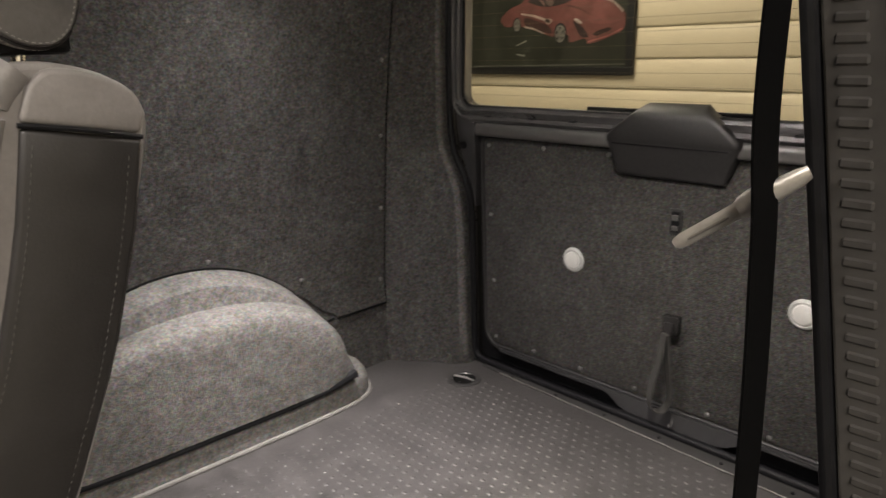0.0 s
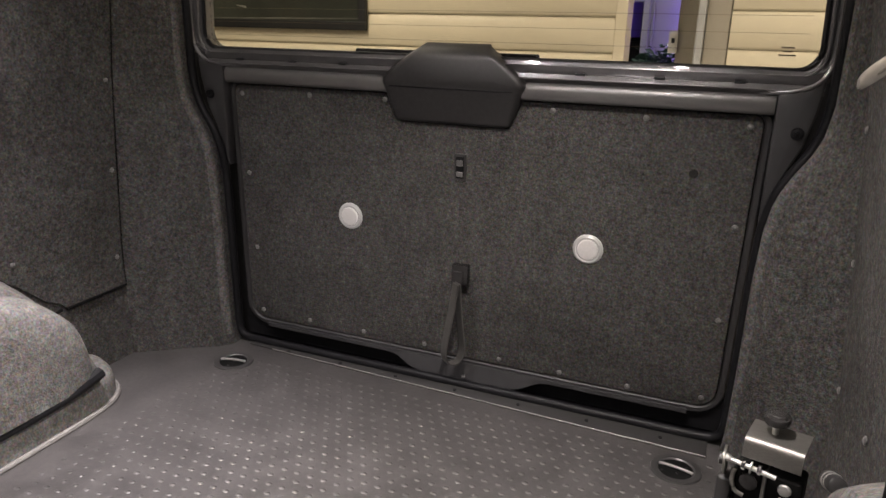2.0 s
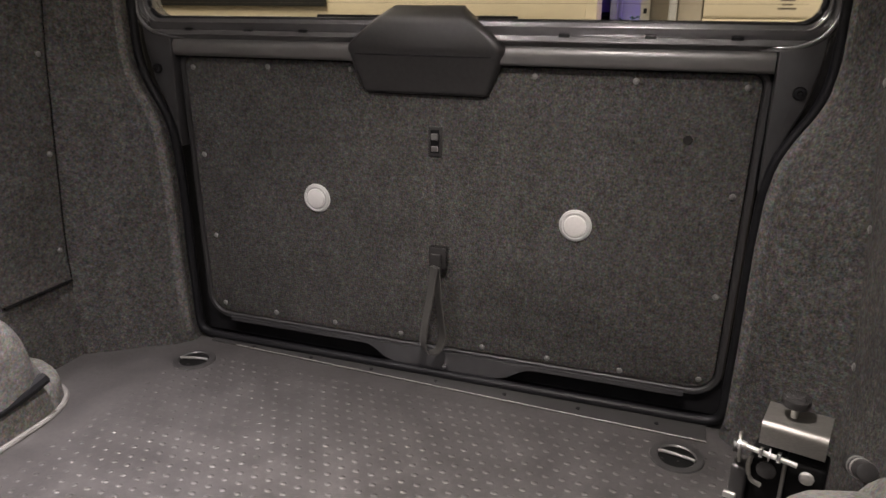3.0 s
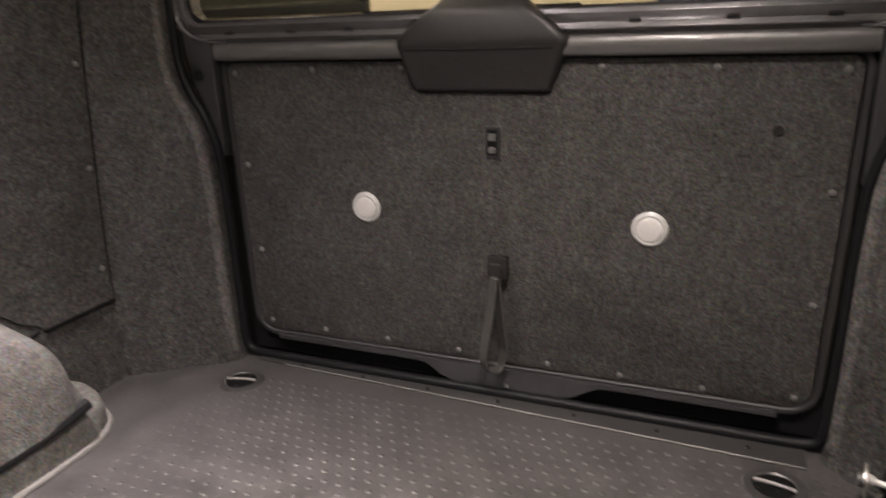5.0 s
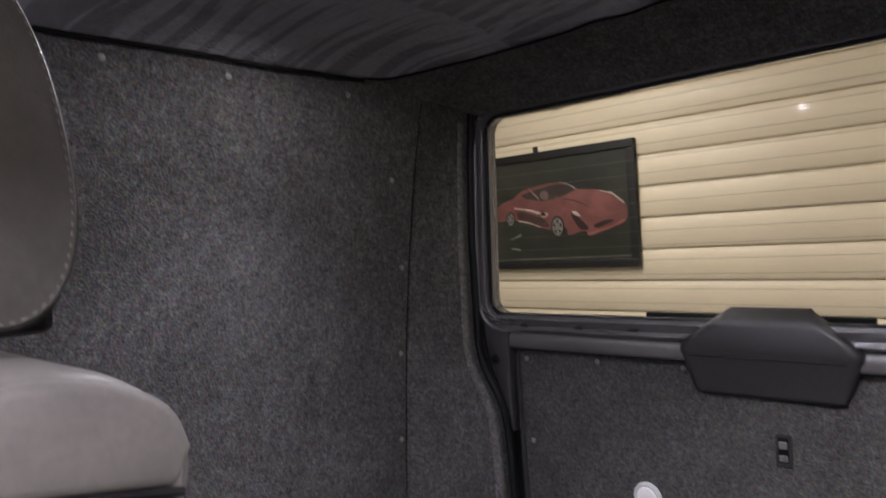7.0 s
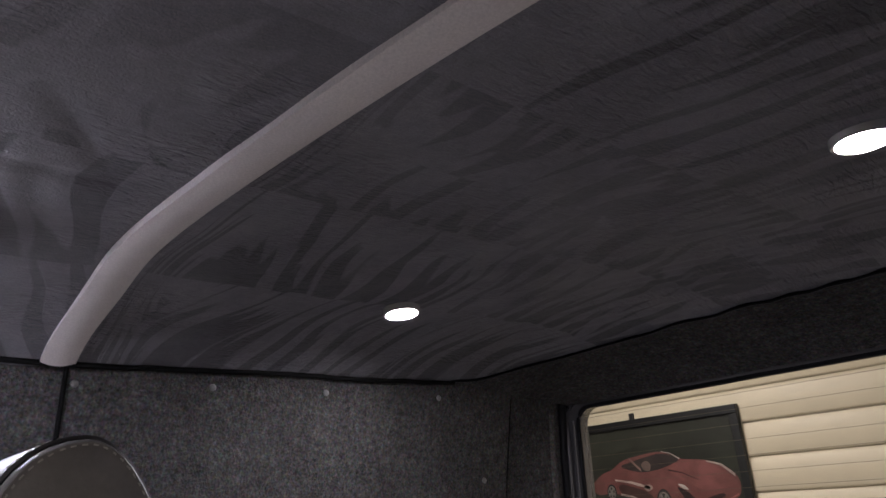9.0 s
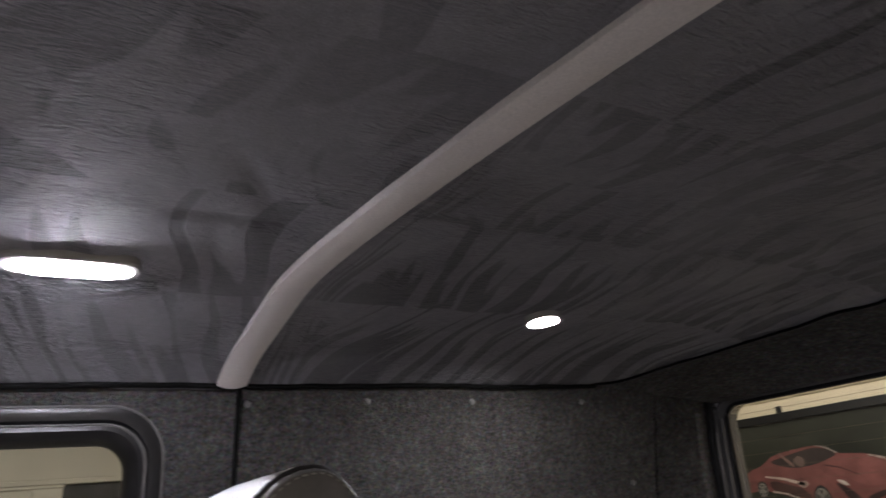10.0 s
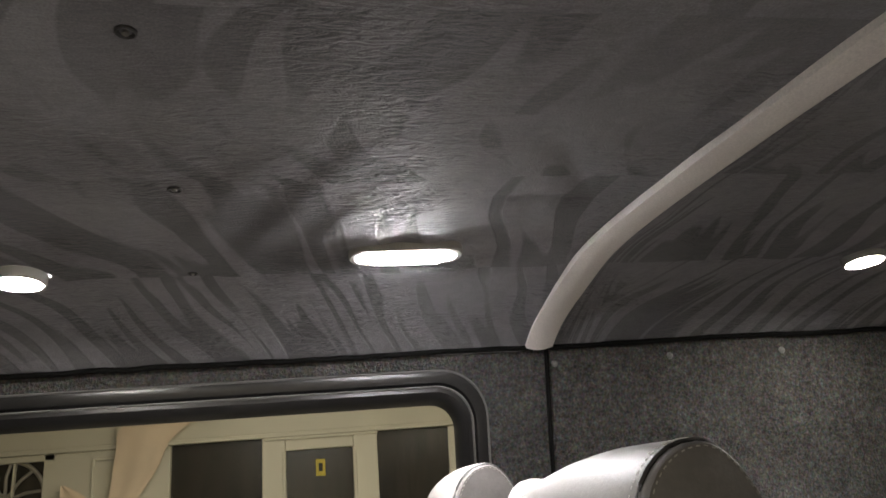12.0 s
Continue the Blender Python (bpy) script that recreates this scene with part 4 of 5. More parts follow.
def roof_pose(x, y, drop):
    slope = (roof_z(abs(x) + 0.02) - roof_z(abs(x) - 0.02)) / 0.04 * (1 if x > 0 else -1)
    return pose(x, y, roof_z(x) - drop, 0, -math.degrees(math.atan(slope)), 0)


lamp = spot_lamp()
lamp.matrix_basis = roof_pose(*SPOTS[0], 0.006)
for sx, sy in SPOTS[1:]:
    copy_thing(lamp, roof_pose(sx, sy, 0.006))

HOUSING = vary(mat("grey_lamp_housing", (0.30, 0.29, 0.28), 0.4), [(60, 0.9, 1.1)])
dome = thing("ceiling_lamp", "oblong lit lamp with dark housing in the headliner", "lamp")
hous = rounded_rect(-0.030, 0.030, -0.076, 0.076, 0.026, 6)
part("housing", loft_bm([[(x * k, y * (1 - (1 - k) * 0.4), z) for x, y in hous] for k, z in ((1.0, 0.012), (1.0, -0.002), (0.93, -0.005), (0.76, -0.005), (0.74, -0.002))]), HOUSING, dome, "dark oblong housing", True)
part("lens", loft_bm([[(x * k, y * (1 - (1 - k) * 0.3), z) for x, y in rounded_rect(-0.019, 0.019, -0.053, 0.053, 0.018, 6)] for k, z in ((1.0, -0.002), (0.98, -0.006), (0.85, -0.009), (0.4, -0.010))], True, True), DOME_GLOW, dome, "glowing lens", True)
dome.matrix_basis = roof_pose(-0.367, -1.490, 0.006)

for hx, hy, r in ((0.108, -1.722, 0.0065), (-0.155, -1.743, 0.0065), (-0.440, -1.775, 0.006)):
    h = thing("ceiling_button", "small dark round fixing button sunk in the headliner", "button", "ceiling buttons")
    hz = roof_point(hx, hy)[2]
    rim = [(hx + math.cos(a), hy + math.sin(a)) for a in span(0, math.tau, 0.3)[:-1]]
    part("cup", loft_bm([[(hx + (x - hx) * r * k, hy + (y - hy) * r * k, hz - dz) for x, y in rim] for k, dz in ((1.25, -0.004), (1.12, 0.0015), (0.95, 0.002), (0.7, 0.0005), (0.55, -0.001))], True, True), PLASTIC, h, "", True)
    part("stud", cyl_bm(r * 0.42, r * 0.34, 0.003, pose(hx, hy, hz - 0.001), 12, 0.0006), BRUSHED, h, "dull metal stud")

# ---- bench seat ----
seat = thing("bench_seat", "grey leather bench seat with stitched headrests", "seat")
SX0, SX1 = -0.70, 0.140
# side outline of the backrest, reclined
BACK = [(-1.468, 0.40), (-1.391, 0.555), (-1.341, 0.675), (-1.305, 0.795), (-1.284, 0.870), (-1.277, 0.905), (-1.287, 0.928), (-1.313, 0.948), (-1.360, 0.959),
        (-1.405, 0.952), (-1.438, 0.925), (-1.455, 0.88), (-1.480, 0.80), (-1.52, 0.68), (-1.565, 0.55), (-1.62, 0.40)]
BACK = [(p.x, p.z) for p in smooth_path([(y, 0, z) for y, z in BACK], 4)]


def back_ring(x, k, side_cut=0.0):
    cy, cz = -1.40, 0.70
    return [(x, y + (cy - y) * 0.0 - (y + 1.415) * k, z - k * 0.10 * (1 if z > 0.9 else 0)) for y, z in BACK]


xs = [(SX0, 0.35), (SX0 + 0.008, 0.14), (SX0 + 0.022, 0.04), (SX0 + 0.045, 0.0)] + [(x, 0.0) for x in span(SX0 + 0.1, SX1 - 0.1, 0.08)] + [(SX1 - 0.035, 0.0), (SX1 - 0.014, 0.01), (SX1 - 0.005, 0.03), (SX1, 0.07)]
part("backrest", loft_bm([back_ring(x, k) for x, k in xs], True, True), LIGHT_LEATHER, seat, "light grey leather backrest", True)


def rear_y(z):
    return lerp_table([(b, a) for a, b in ((-1.468, 0.40), (-1.391, 0.555), (-1.341, 0.675), (-1.305, 0.795), (-1.289, 0.870), (-1.283, 0.905))], z)


# side panel: light upper piece above a seam, dark leather below it
upper = [(rear_y(0.893) - 0.006, 0.891), (-1.283, 0.909), (-1.292, 0.930), (-1.318, 0.946), (-1.360, 0.953), (-1.380, 0.940), (-1.391, 0.909)]
upper = [upper[0]] + [(p.x, p.z) for p in smooth_path([(y, 0, z) for y, z in upper[1:6]], 5)] + [upper[6]]
part("upper_side", prism_bm(upper, lambda y, z: (SX1 - 0.006, y, z), (0.012, 0, 0), 0.006, 3), LIGHT_LEATHER, seat, "light leather shoulder piece", True)
low_side = [(rear_y(z) - 0.004, z) for z in span(0.40, 0.886, 0.04)] + [(rear_y(z) - 0.105, z + 0.012) for z in span(0.893, 0.40, 0.04)]
part("side_panel", prism_bm(low_side, lambda y, z: (SX1 - 0.006, y, z), (0.012, 0, 0), 0.005, 3), DARK_LEATHER, seat, "dark leather side panel", True)
part("front_bolster", tube_bm(smooth_path([(SX1 - 0.012, y, z) for y, z in ((-1.385, 0.953), (-1.408, 0.925), (-1.425, 0.87), (-1.45, 0.78), (-1.49, 0.66), (-1.54, 0.52), (-1.58, 0.42))], 5), 0.019, 12), LIGHT_LEATHER, seat, "light leather edge of the front cushion", True)
part("rear_panel", grid_bm(span(SX0 + 0.04, SX1 - 0.012, 0.08), span(0.42, 0.884, 0.04), lambda x, z: (x, rear_y(z) + 0.003, z), (0, -0.006, 0)), DARK_LEATHER, seat, "dark leather back", True)
part("cushion", box_bm(SX0, SX1, -2.08, -1.56, 0.34, 0.47, 0.045, 4), LIGHT_LEATHER, seat, "", True)
for x in (SX0 + 0.1, SX1 - 0.1):
    part("base_frame", box_bm(x - 0.03, x + 0.03, -2.0, -1.5, 0.0, 0.35, 0.008), PLASTIC, seat)


def stitches(name, path, parent, length=0.0045, gap=0.003, r=0.0006, thread=None):
    """Short raised stitches along a path."""
    b = bmesh.new()
    P = smooth_path(path, 10)
    acc, on = 0.0, True
    seg = []
    verts, faces = [], []
    out = []
    dist = 0.0
    samples = []
    for a, c in zip(P, P[1:]):
        L = (c - a).length
        n = max(1, int(L / 0.001))
        for k in range(n):
            samples.append((dist + L * k / n, a.lerp(c, k / n)))
        dist += L
    step = length + gap
    groups = {}
    for d, p in samples:
        if d % step < length:
            groups.setdefault(int(d // step), []).append(p)
    for g in groups.values():
        if len(g) < 2:
            continue
        t = tube_bm([g[0], g[-1]], r, 5)
        me = bpy.data.meshes.new("tmp")
        t.to_mesh(me)
        b.from_mesh(me)
        t.free()
        bpy.data.meshes.remove(me)
    return part(name, b, thread or THREAD, parent, "" if thread else "pale stitching")


stitches("stitching", [(SX1 + 0.0062, rear_y(z) - 0.016, z) for z in span(0.872, 0.45, 0.05)], seat, thread=DARK_THREAD)
stitches("stitching", [(SX1 + 0.0062, rear_y(z) - 0.096, z + 0.01) for z in span(0.88, 0.45, 0.05)], seat, thread=DARK_THREAD)
part("seam", tube_bm(smooth_path([(SX1 + 0.004, -1.392, 0.907), (SX1 + 0.005, -1.34, 0.899), (SX1 + 0.003, -1.289, 0.888)], 5), 0.0026, 6), BLACK_RUBBER, seat, "dark seam")


def headrest(x0, x1, yc, z0, z1, lean):
    """Cushion with an oval gusset at each end."""
    n = 40
    zc, h = (z0 + z1) / 2, (z1 - z0) / 2

    def oval(x, k, bulge, sink=0.0):
        ring = []
        for i in range(n):
            a = math.tau * i / n
            c, s = math.cos(a), math.sin(a)
            y = (0.052 + (bulge + 0.010 if c < 0 else 0.0)) * k * math.copysign(abs(c) ** 0.95, c)
            z = h * (1 - (1 - k) * 0.45) * math.copysign(abs(s) ** 0.85, s)
            z -= sink * max(0.0, s)
            y -= 0.006 * (1 + z / h) * max(0.0, c) ** 0.75 * k
            ring.append((x, yc + y + lean * (z / h), zc + z))
        return ring
    w = x1 - x0
    o = part("headrest", loft_bm([oval(x0, 0.5, 0, 0.045), oval(x0 + 0.002, 0.8, 0, 0.036), oval(x0 + 0.010, 0.92, 0.002, 0.028)] + [oval(x0 + w * k, 1.0, 0.02 * math.sin(math.pi * k), 0.026 * max(0.0, 1 - k / 0.75) ** 1.6) for k in span(0.08, 0.93, 0.08)] + [oval(x1 - 0.012, 0.995, 0.0), oval(x1 - 0.008, 0.975, 0), oval(x1 - 0.006, 0.94, 0)], True, True), LIGHT_LEATHER, seat, "light grey leather headrest", True)
    part("end_gusset", loft_bm([oval(x1 - 0.010, 0.95, 0), oval(x1 - 0.004, 0.955, 0), oval(x1, 0.94, 0), oval(x1 + 0.002, 0.91, 0), oval(x1 + 0.002, 0.86, 0), oval(x1 + 0.0035, 0.70, 0), oval(x1 + 0.004, 0.35, 0)], True, True), MID_LEATHER, o, "darker oval end panel", True)
    for k, xx in ((1.003, x1 - 0.0150), (1.003, x1 - 0.0200), (0.875, x1 + 0.0024)):
        inner = k < 0.9
        stitches("stitching", oval(xx, k, 0) + [oval(xx, k, 0)[0]], o, 0.0034, 0.0022, 0.0005 if inner else 0.0007, THREAD if inner else PALE_THREAD)
    part("piping", tube_bm(oval(x1 - 0.008, 0.968, 0), 0.0024, 6, True), DARK_LEATHER, o, "dark seam", smooth=True)
    for px in (x0 + w * 0.2, x1 - w * 0.18):
        part("post", tube_bm([(px, yc + 0.004, z0 + 0.03), (px, yc - 0.004, z0 - 0.06)], 0.0065, 12), CHROME, o, "chrome post", True)
    part("underside", box_bm(x0 + 0.03, x1 - 0.03, yc - 0.035 - lean, yc + 0.035 - lean, z0 - 0.004, z0 + 0.02, 0.006), BLACK_RUBBER, o, "black lower pad")
    return o


headrest(-0.245, 0.084, -1.354, 0.969, 1.166, -0.008)
headrest(-0.69, -0.425, -1.385, 0.955, 1.166, -0.010)
pad = box_bm(-0.362, -0.292, -1.395, -1.33, 0.95, 1.143, 0.03, 4)
part("centre_pad", pad, LIGHT_LEATHER, seat, "small light leather pad between the headrests", True)

# ---- seat belt by the sliding door ----
belt = thing("seat_belt", "black seat belt hanging with its steel tongue", "seat belt")
bw = Vector((0.09, 0.995, 0)).normalized()
part("webbing", tube_bm(smooth_path([(0.690, -1.18, 1.33), (0.675, -1.175, 0.974), (0.680, -1.175, 0.856), (0.684, -1.175, 0.716), (0.69, -1.185, 0.35), (0.70, -1.185, 0.05)], 8), 0, flat=(0.025, 0.0016, bw)), WEBBING, belt, "black webbing", True)
tip, tail = Vector((0.637, -1.190, 0.852)), Vector((0.690, -1.154, 0.893))
td = (tail - tip).normalized()
tw = Vector((0.25, 0.75, -0.6))
tw = (tw - td * tw.dot(td)).normalized()
tn = td.cross(tw).normalized()


def bar_ring(d, w, h):
    return [tuple(tip + td * d + tw * math.cos(k * math.tau / 12) * w + tn * math.sin(k * math.tau / 12) * h) for k in range(12)]


# flat pale blade, then a swelling grip with the slot for the webbing
part("blade", loft_bm([bar_ring(d, w, h) for d, w, h in ((0.0, 0.0028, 0.0008), (0.002, 0.0048, 0.0012), (0.006, 0.0058, 0.0013), (0.034, 0.0064, 0.0014), (0.042, 0.0070, 0.0022))], True, True), TONGUE, belt, "pale flat steel blade", True)
part("blade_slot", loft_bm([bar_ring(d, w, 0.0016) for d, w in ((0.008, 0.0012), (0.010, 0.002), (0.030, 0.0022), (0.032, 0.0012))], True, True), BRUSHED, belt, "darker slot in the blade", True)
part("tongue_grip", loft_bm([bar_ring(d, w, h) for d, w, h in ((0.038, 0.006, 0.003), (0.041, 0.0080, 0.0042), (0.047, 0.0092, 0.0050), (0.054, 0.0088, 0.0048), (0.062, 0.0066, 0.0040), (0.072, 0.0060, 0.0036), (0.078, 0.0045, 0.0025))], True, True), TONGUE, belt, "worn grey tongue grip", True)

# door pillar with ribbed seal
# the van's side leans inwards towards the roof
LEAN = Matrix.Identity(4)
LEAN[0][2], LEAN[0][3] = -0.15, 0.15 * 0.80
pil = part("wall_door_pillar", box_bm(0.712, 0.90, -1.132, -1.05, 0.0, 1.40, 0.012, 3, m=LEAN), CARPET)
tagged(pil, "carpeted pillar at the sliding door opening", "wall", kind="structure")
rib = thing("door_rubber", "ribbed grey rubber seal on the door pillar", "door seal")
part("strip", box_bm(0.698, 0.7075, -1.143, -1.120, 0.50, 1.38, 0.004, 2, m=LEAN), BLACK_RUBBER, rib, "black lip")
PILLAR_PLASTIC = vary(mat("smooth_pillar_plastic", (0.075, 0.068, 0.060), 0.5), [(30, 0.85, 1.15)], 0.15, 300, 0.0005)
RIB = vary(mat("worn_grey_rubber", (0.040, 0.037, 0.034), 0.8), [(40, 0.8, 1.2)])
part("backing", box_bm(0.708, 0.740, -1.1385, -1.12, 0.50, 1.38, 0.002, 2, m=LEAN), RIB, rib)
part("flat_band", box_bm(0.741, 0.800, -1.1420, -1.12, 0.50, 1.38, 0.006, 3, m=LEAN), PILLAR_PLASTIC, rib, "smooth grey-brown plastic band", True)
r0 = part("rib", box_bm(0.714, 0.732, -1.1398, -1.128, -0.0036, 0.0036, 0.002, 1), RIB, rib)
for z in span(0.52, 1.36, 0.0105)[1:]:
    o = new("rib", r0.data)
    o.parent = rib
    o.location = (-0.15 * (z - 0.80), 0, z)
r0.location = (0.15 * 0.28, 0, 0.52)

# ---- catch on the right rear pillar ----
catch = thing("floor_catch", "steel catch bracket with black knob beside the wheel arch", "catch")
cm = pose(0.718, -0.405, 0.185, 0, 0, -14)


def bent_plate(x, s_):
    # s_ 0: lower edge of the bright front lip, 1: back edge of the flat top
    if s_ < 0.3:
        return (x, -0.052, 0.046 + 0.024 * s_ / 0.3)
    if s_ < 0.5:
        a = (s_ - 0.3) / 0.2 * math.pi / 2
        return (x, -0.052 + 0.010 * (1 - math.cos(a)), 0.070 + 0.010 * math.sin(a))
    return (x, -0.042 + 0.052 * (s_ - 0.5) / 0.5, 0.080 + 0.006 * (s_ - 0.5))


bm = grid_bm(span(-0.042, 0.044, 0.0215), span(0, 1, 0.05), bent_plate, (0, 0.004, -0.003))
bmesh.ops.transform(bm, matrix=cm, verts=bm.verts)
part("bracket", bm, BRUSHED, catch, "bent brushed steel plate", True)
part("knob", cyl_bm(0.020, 0.020, 0.013, cm @ pose(-0.006, -0.016, 0.108, 4), 14, 0.002), GLOSS_PLASTIC, catch, "black knurled knob", True)
part("knob_cap", cyl_bm(0.015, 0.012, 0.004, cm @ pose(-0.006, -0.016, 0.1155, 4), 20, 0.001), GLOSS_PLASTIC, catch, "", True)
part("knob_stem", cyl_bm(0.005, 0.005, 0.026, cm @ pose(-0.006, -0.016, 0.092, 4), 12), STEEL, catch, "steel stem")
part("rod", tube_bm([cm @ Vector(p) for p in ((-0.066, -0.057, 0.037), (0.012, -0.057, 0.030))], 0.0040, 10), STEEL, catch, "thin steel rod", True)
part("rod_end", cyl_bm(0.0075, 0.0055, 0.014, cm @ pose(-0.062, -0.057, 0.037, 0, 90, 0), 14, 0.002), STEEL, catch, "", True)
for x in (-0.036, -0.012):
    part("nut", cyl_bm(0.0085, 0.0085, 0.006, cm @ pose(x, -0.057, 0.034, 0, 90, 0), 6, 0.001), CHROME, catch)
part("washer", cyl_bm(0.0095, 0.0095, 0.0016, cm @ pose(-0.025, -0.057, 0.0335, 0, 90, 0), 18), STEEL, catch)
part("lever_disc", cyl_bm(0.023, 0.023, 0.005, cm @ pose(-0.066, -0.046, 0.026, 0, 86, 8), 28, 0.002), BRUSHED, catch, "dark steel lever disc", True)
part("lever_hub", cyl_bm(0.010, 0.008, 0.012, cm @ pose(-0.070, -0.046, 0.026, 0, 86, 8), 16, 0.002), PLASTIC, catch, "", True)
part("lever_foot", box_bm(-0.074, -0.050, -0.058, -0.030, -0.075, 0.0, 0.006, 3, m=cm), PLASTIC, catch, "black lever foot", True)
part("foot_clip", box_bm(-0.078, -0.060, -0.064, -0.056, -0.056, -0.046, 0.002, 2, m=cm), STEEL, catch)
part("block", box_bm(-0.050, 0.050, -0.048, 0.0, -0.184, 0.030, 0.006, m=cm), PIT, catch, "black catch block")
part("cheek", box_bm(-0.006, -0.001, -0.056, -0.004, -0.04, 0.030, 0.001, m=cm), BRUSHED, catch, "thin steel cheek plate")
part("hook", tube_bm(smooth_path([cm @ Vector(p) for p in ((-0.048, -0.055, 0.022), (-0.050, -0.057, 0.004), (-0.044, -0.058, -0.014), (-0.030, -0.057, -0.020))], 5), 0.0035, 8), BRUSHED, catch, "bent wire hook", True)
part("pulley", cyl_bm(0.014, 0.014, 0.010, cm @ pose(-0.026, -0.052, 0.006, 90), 20, 0.002), GLOSS_PLASTIC, catch, "black pulley", True)
part("rivet", cyl_bm(0.0105, 0.0095, 0.005, cm @ pose(0.026, -0.051, 0.010, 90), 22, 0.0015), STEEL, catch, "round steel rivet", True)
part("roller", cyl_bm(0.014, 0.014, 0.056, cm @ pose(0.086, -0.040, 0.046, 60, 40, 0), 18, 0.003), PLASTIC, catch, "dark roller", True)
for k in (-0.010, 0.004):
    part("roller_band", cyl_bm(0.0148, 0.0148, 0.005, cm @ pose(0.086, -0.040, 0.046, 60, 40, 0) @ pose(0, 0, k), 18, 0.001), STEEL, catch, "bright band", True)


# ---- garage round the van ----
def wall_box(name, x0, x1, y0, y1, z0, z1, material, label):
    o = part(name, box_bm(x0, x1, y0, y1, z0, z1, 0), material)
    return tagged(o, label, "wall" if "wall" in name else name.split("_")[0], kind="structure")


X0, X1, YB, YF, TOP = -4.6, 3.2, 1.42, -5.2, 2.1
wall_box("ground", X0 - 0.1, X1 + 0.1, YF - 0.1, 5.0, GROUND - 0.05, GROUND, CONCRETE, "grey concrete garage floor")
wall_box("garage_ceiling", X0 - 0.1, X1 + 0.1, YF - 0.1, 5.0, TOP, TOP + 0.05, CREAM_WALL, "plain pale garage ceiling")
wall_box("wall_garage_right", X1, X1 + 0.08, YF, 5.0, GROUND, TOP, CREAM_WALL, "plain cream garage wall")
wall_box("wall_garage_front", X0, X1, YF - 0.08, YF, GROUND, TOP, CREAM_WALL, "plain cream garage wall")

# cream cladding behind the van, board by board
back_wall = wall_box("wall_garage_rear", X0, 0.125, YB + 0.02, YB + 0.12, GROUND, TOP, CREAM_WALL, "cream horizontally clad garage wall")
prof = [(0.009, 0.0), (0.003, 0.004), (0.0, 0.010), (0.0005, 0.114), (0.009, 0.131), (0.012, 0.1355)]


def clad(x0, x1, y, parent, z_first, count):
    me = None
    for k in range(count):
        if me is None:
            o = part("plank", loft_bm([[(x, y + a, b) for a, b in prof] for x in (x0, (x0 + x1) / 2, x1)], False), CREAM_PAINT, parent, smooth=True)
            me = o.data
        else:
            o = new("plank", me)
            o.parent = parent
        o.location = (0, 0, z_first + k * 0.1375)


clad(X0, 0.125, YB, back_wall, 0.772 - 10 * 0.1375, 20)
part("end_trim", box_bm(0.082, 0.127, YB - 0.005, YB + 0.125, GROUND, TOP, 0.003), CREAM_PAINT, back_wall)

# doorway to a purple-lit room, and clad wall beyond it
side_wall = wall_box("wall_garage_rear_right", 0.505, X1, YB + 0.02, YB + 0.12, GROUND, TOP, CREAM_WALL, "cream clad garage wall beside the doorway")
clad(0.505, X1, YB, side_wall, 0.772 - 10 * 0.1375 + 0.03, 20)
# beige darkened in the colour for the shade the passage wall stands in
SHADED_WALL = vary(mat("shaded_beige_wall", (0.36, 0.315, 0.245), 0.6), [(2, 0.92, 1.06), (80, 0.96, 1.04)], 0.12, 200, 0.001)
YP, DOOR_X, DOOR_Z = 1.62, 0.300, 1.072
wall_box("wall_passage_right", DOOR_X, X1, YP, YP + 0.06, GROUND, TOP, SHADED_WALL, "beige wall beside the passage doorway")
wall_box("wall_passage_head", -1.2, DOOR_X, YP, YP + 0.06, DOOR_Z, TOP, SHADED_WALL, "beige wall over the passage doorway")
jamb = thing("door_frame", "white painted door frame beside the passage", "door frame", kind="structure")
part("jamb", box_bm(0.385, 0.414, YB - 0.01, YP - 0.002, GROUND, TOP, 0.006), SHADED_FRAME, jamb)
part("jamb", box_bm(0.416, 0.503, YB + 0.01, YP - 0.002, GROUND, TOP, 0.006), SHADED_WALL, jamb)
part("latch_plate", box_bm(0.378, 0.386, YB + 0.02, YB + 0.05, 0.98, 1.06, 0.002), STEEL, jamb)

# white lobby wall with a darker room behind it
LOBBY_WHITE = vary(mat("white_lobby_paint", (0.62, 0.62, 0.66), 0.6), [(3, 0.93, 1.05)], 0.08, 100, 0.001)
wall_box("wall_lobby", 0.130, 1.6, 2.0, 2.06, GROUND, TOP, LOBBY_WHITE, "white painted lobby wall")
wall_box("wall_lobby_head", -1.2, 0.130, 2.0, 2.06, 1.0, TOP, LOBBY_WHITE, "white painted lobby wall over a doorway")
casing = thing("door_casing", "white door casing in the lobby", "door frame", kind="structure")
part("upright", box_bm(0.105, 0.137, 1.985, 2.065, GROUND, 1.025, 0.004), LOBBY_WHITE, casing)
part("upright_bead", box_bm(0.148, 0.156, 1.992, 2.002, GROUND, 1.035, 0.003), LOBBY_WHITE, casing)
part("head", box_bm(-0.6, 0.105, 1.985, 2.065, 0.985, 1.025, 0.004), LOBBY_WHITE, casing)
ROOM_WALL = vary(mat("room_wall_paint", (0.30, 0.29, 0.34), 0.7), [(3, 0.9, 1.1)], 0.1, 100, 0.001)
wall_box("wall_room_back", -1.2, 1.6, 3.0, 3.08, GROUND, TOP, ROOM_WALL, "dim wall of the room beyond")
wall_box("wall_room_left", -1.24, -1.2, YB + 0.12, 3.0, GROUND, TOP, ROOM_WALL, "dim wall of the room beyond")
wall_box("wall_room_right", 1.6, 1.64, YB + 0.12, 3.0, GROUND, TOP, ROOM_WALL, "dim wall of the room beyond")
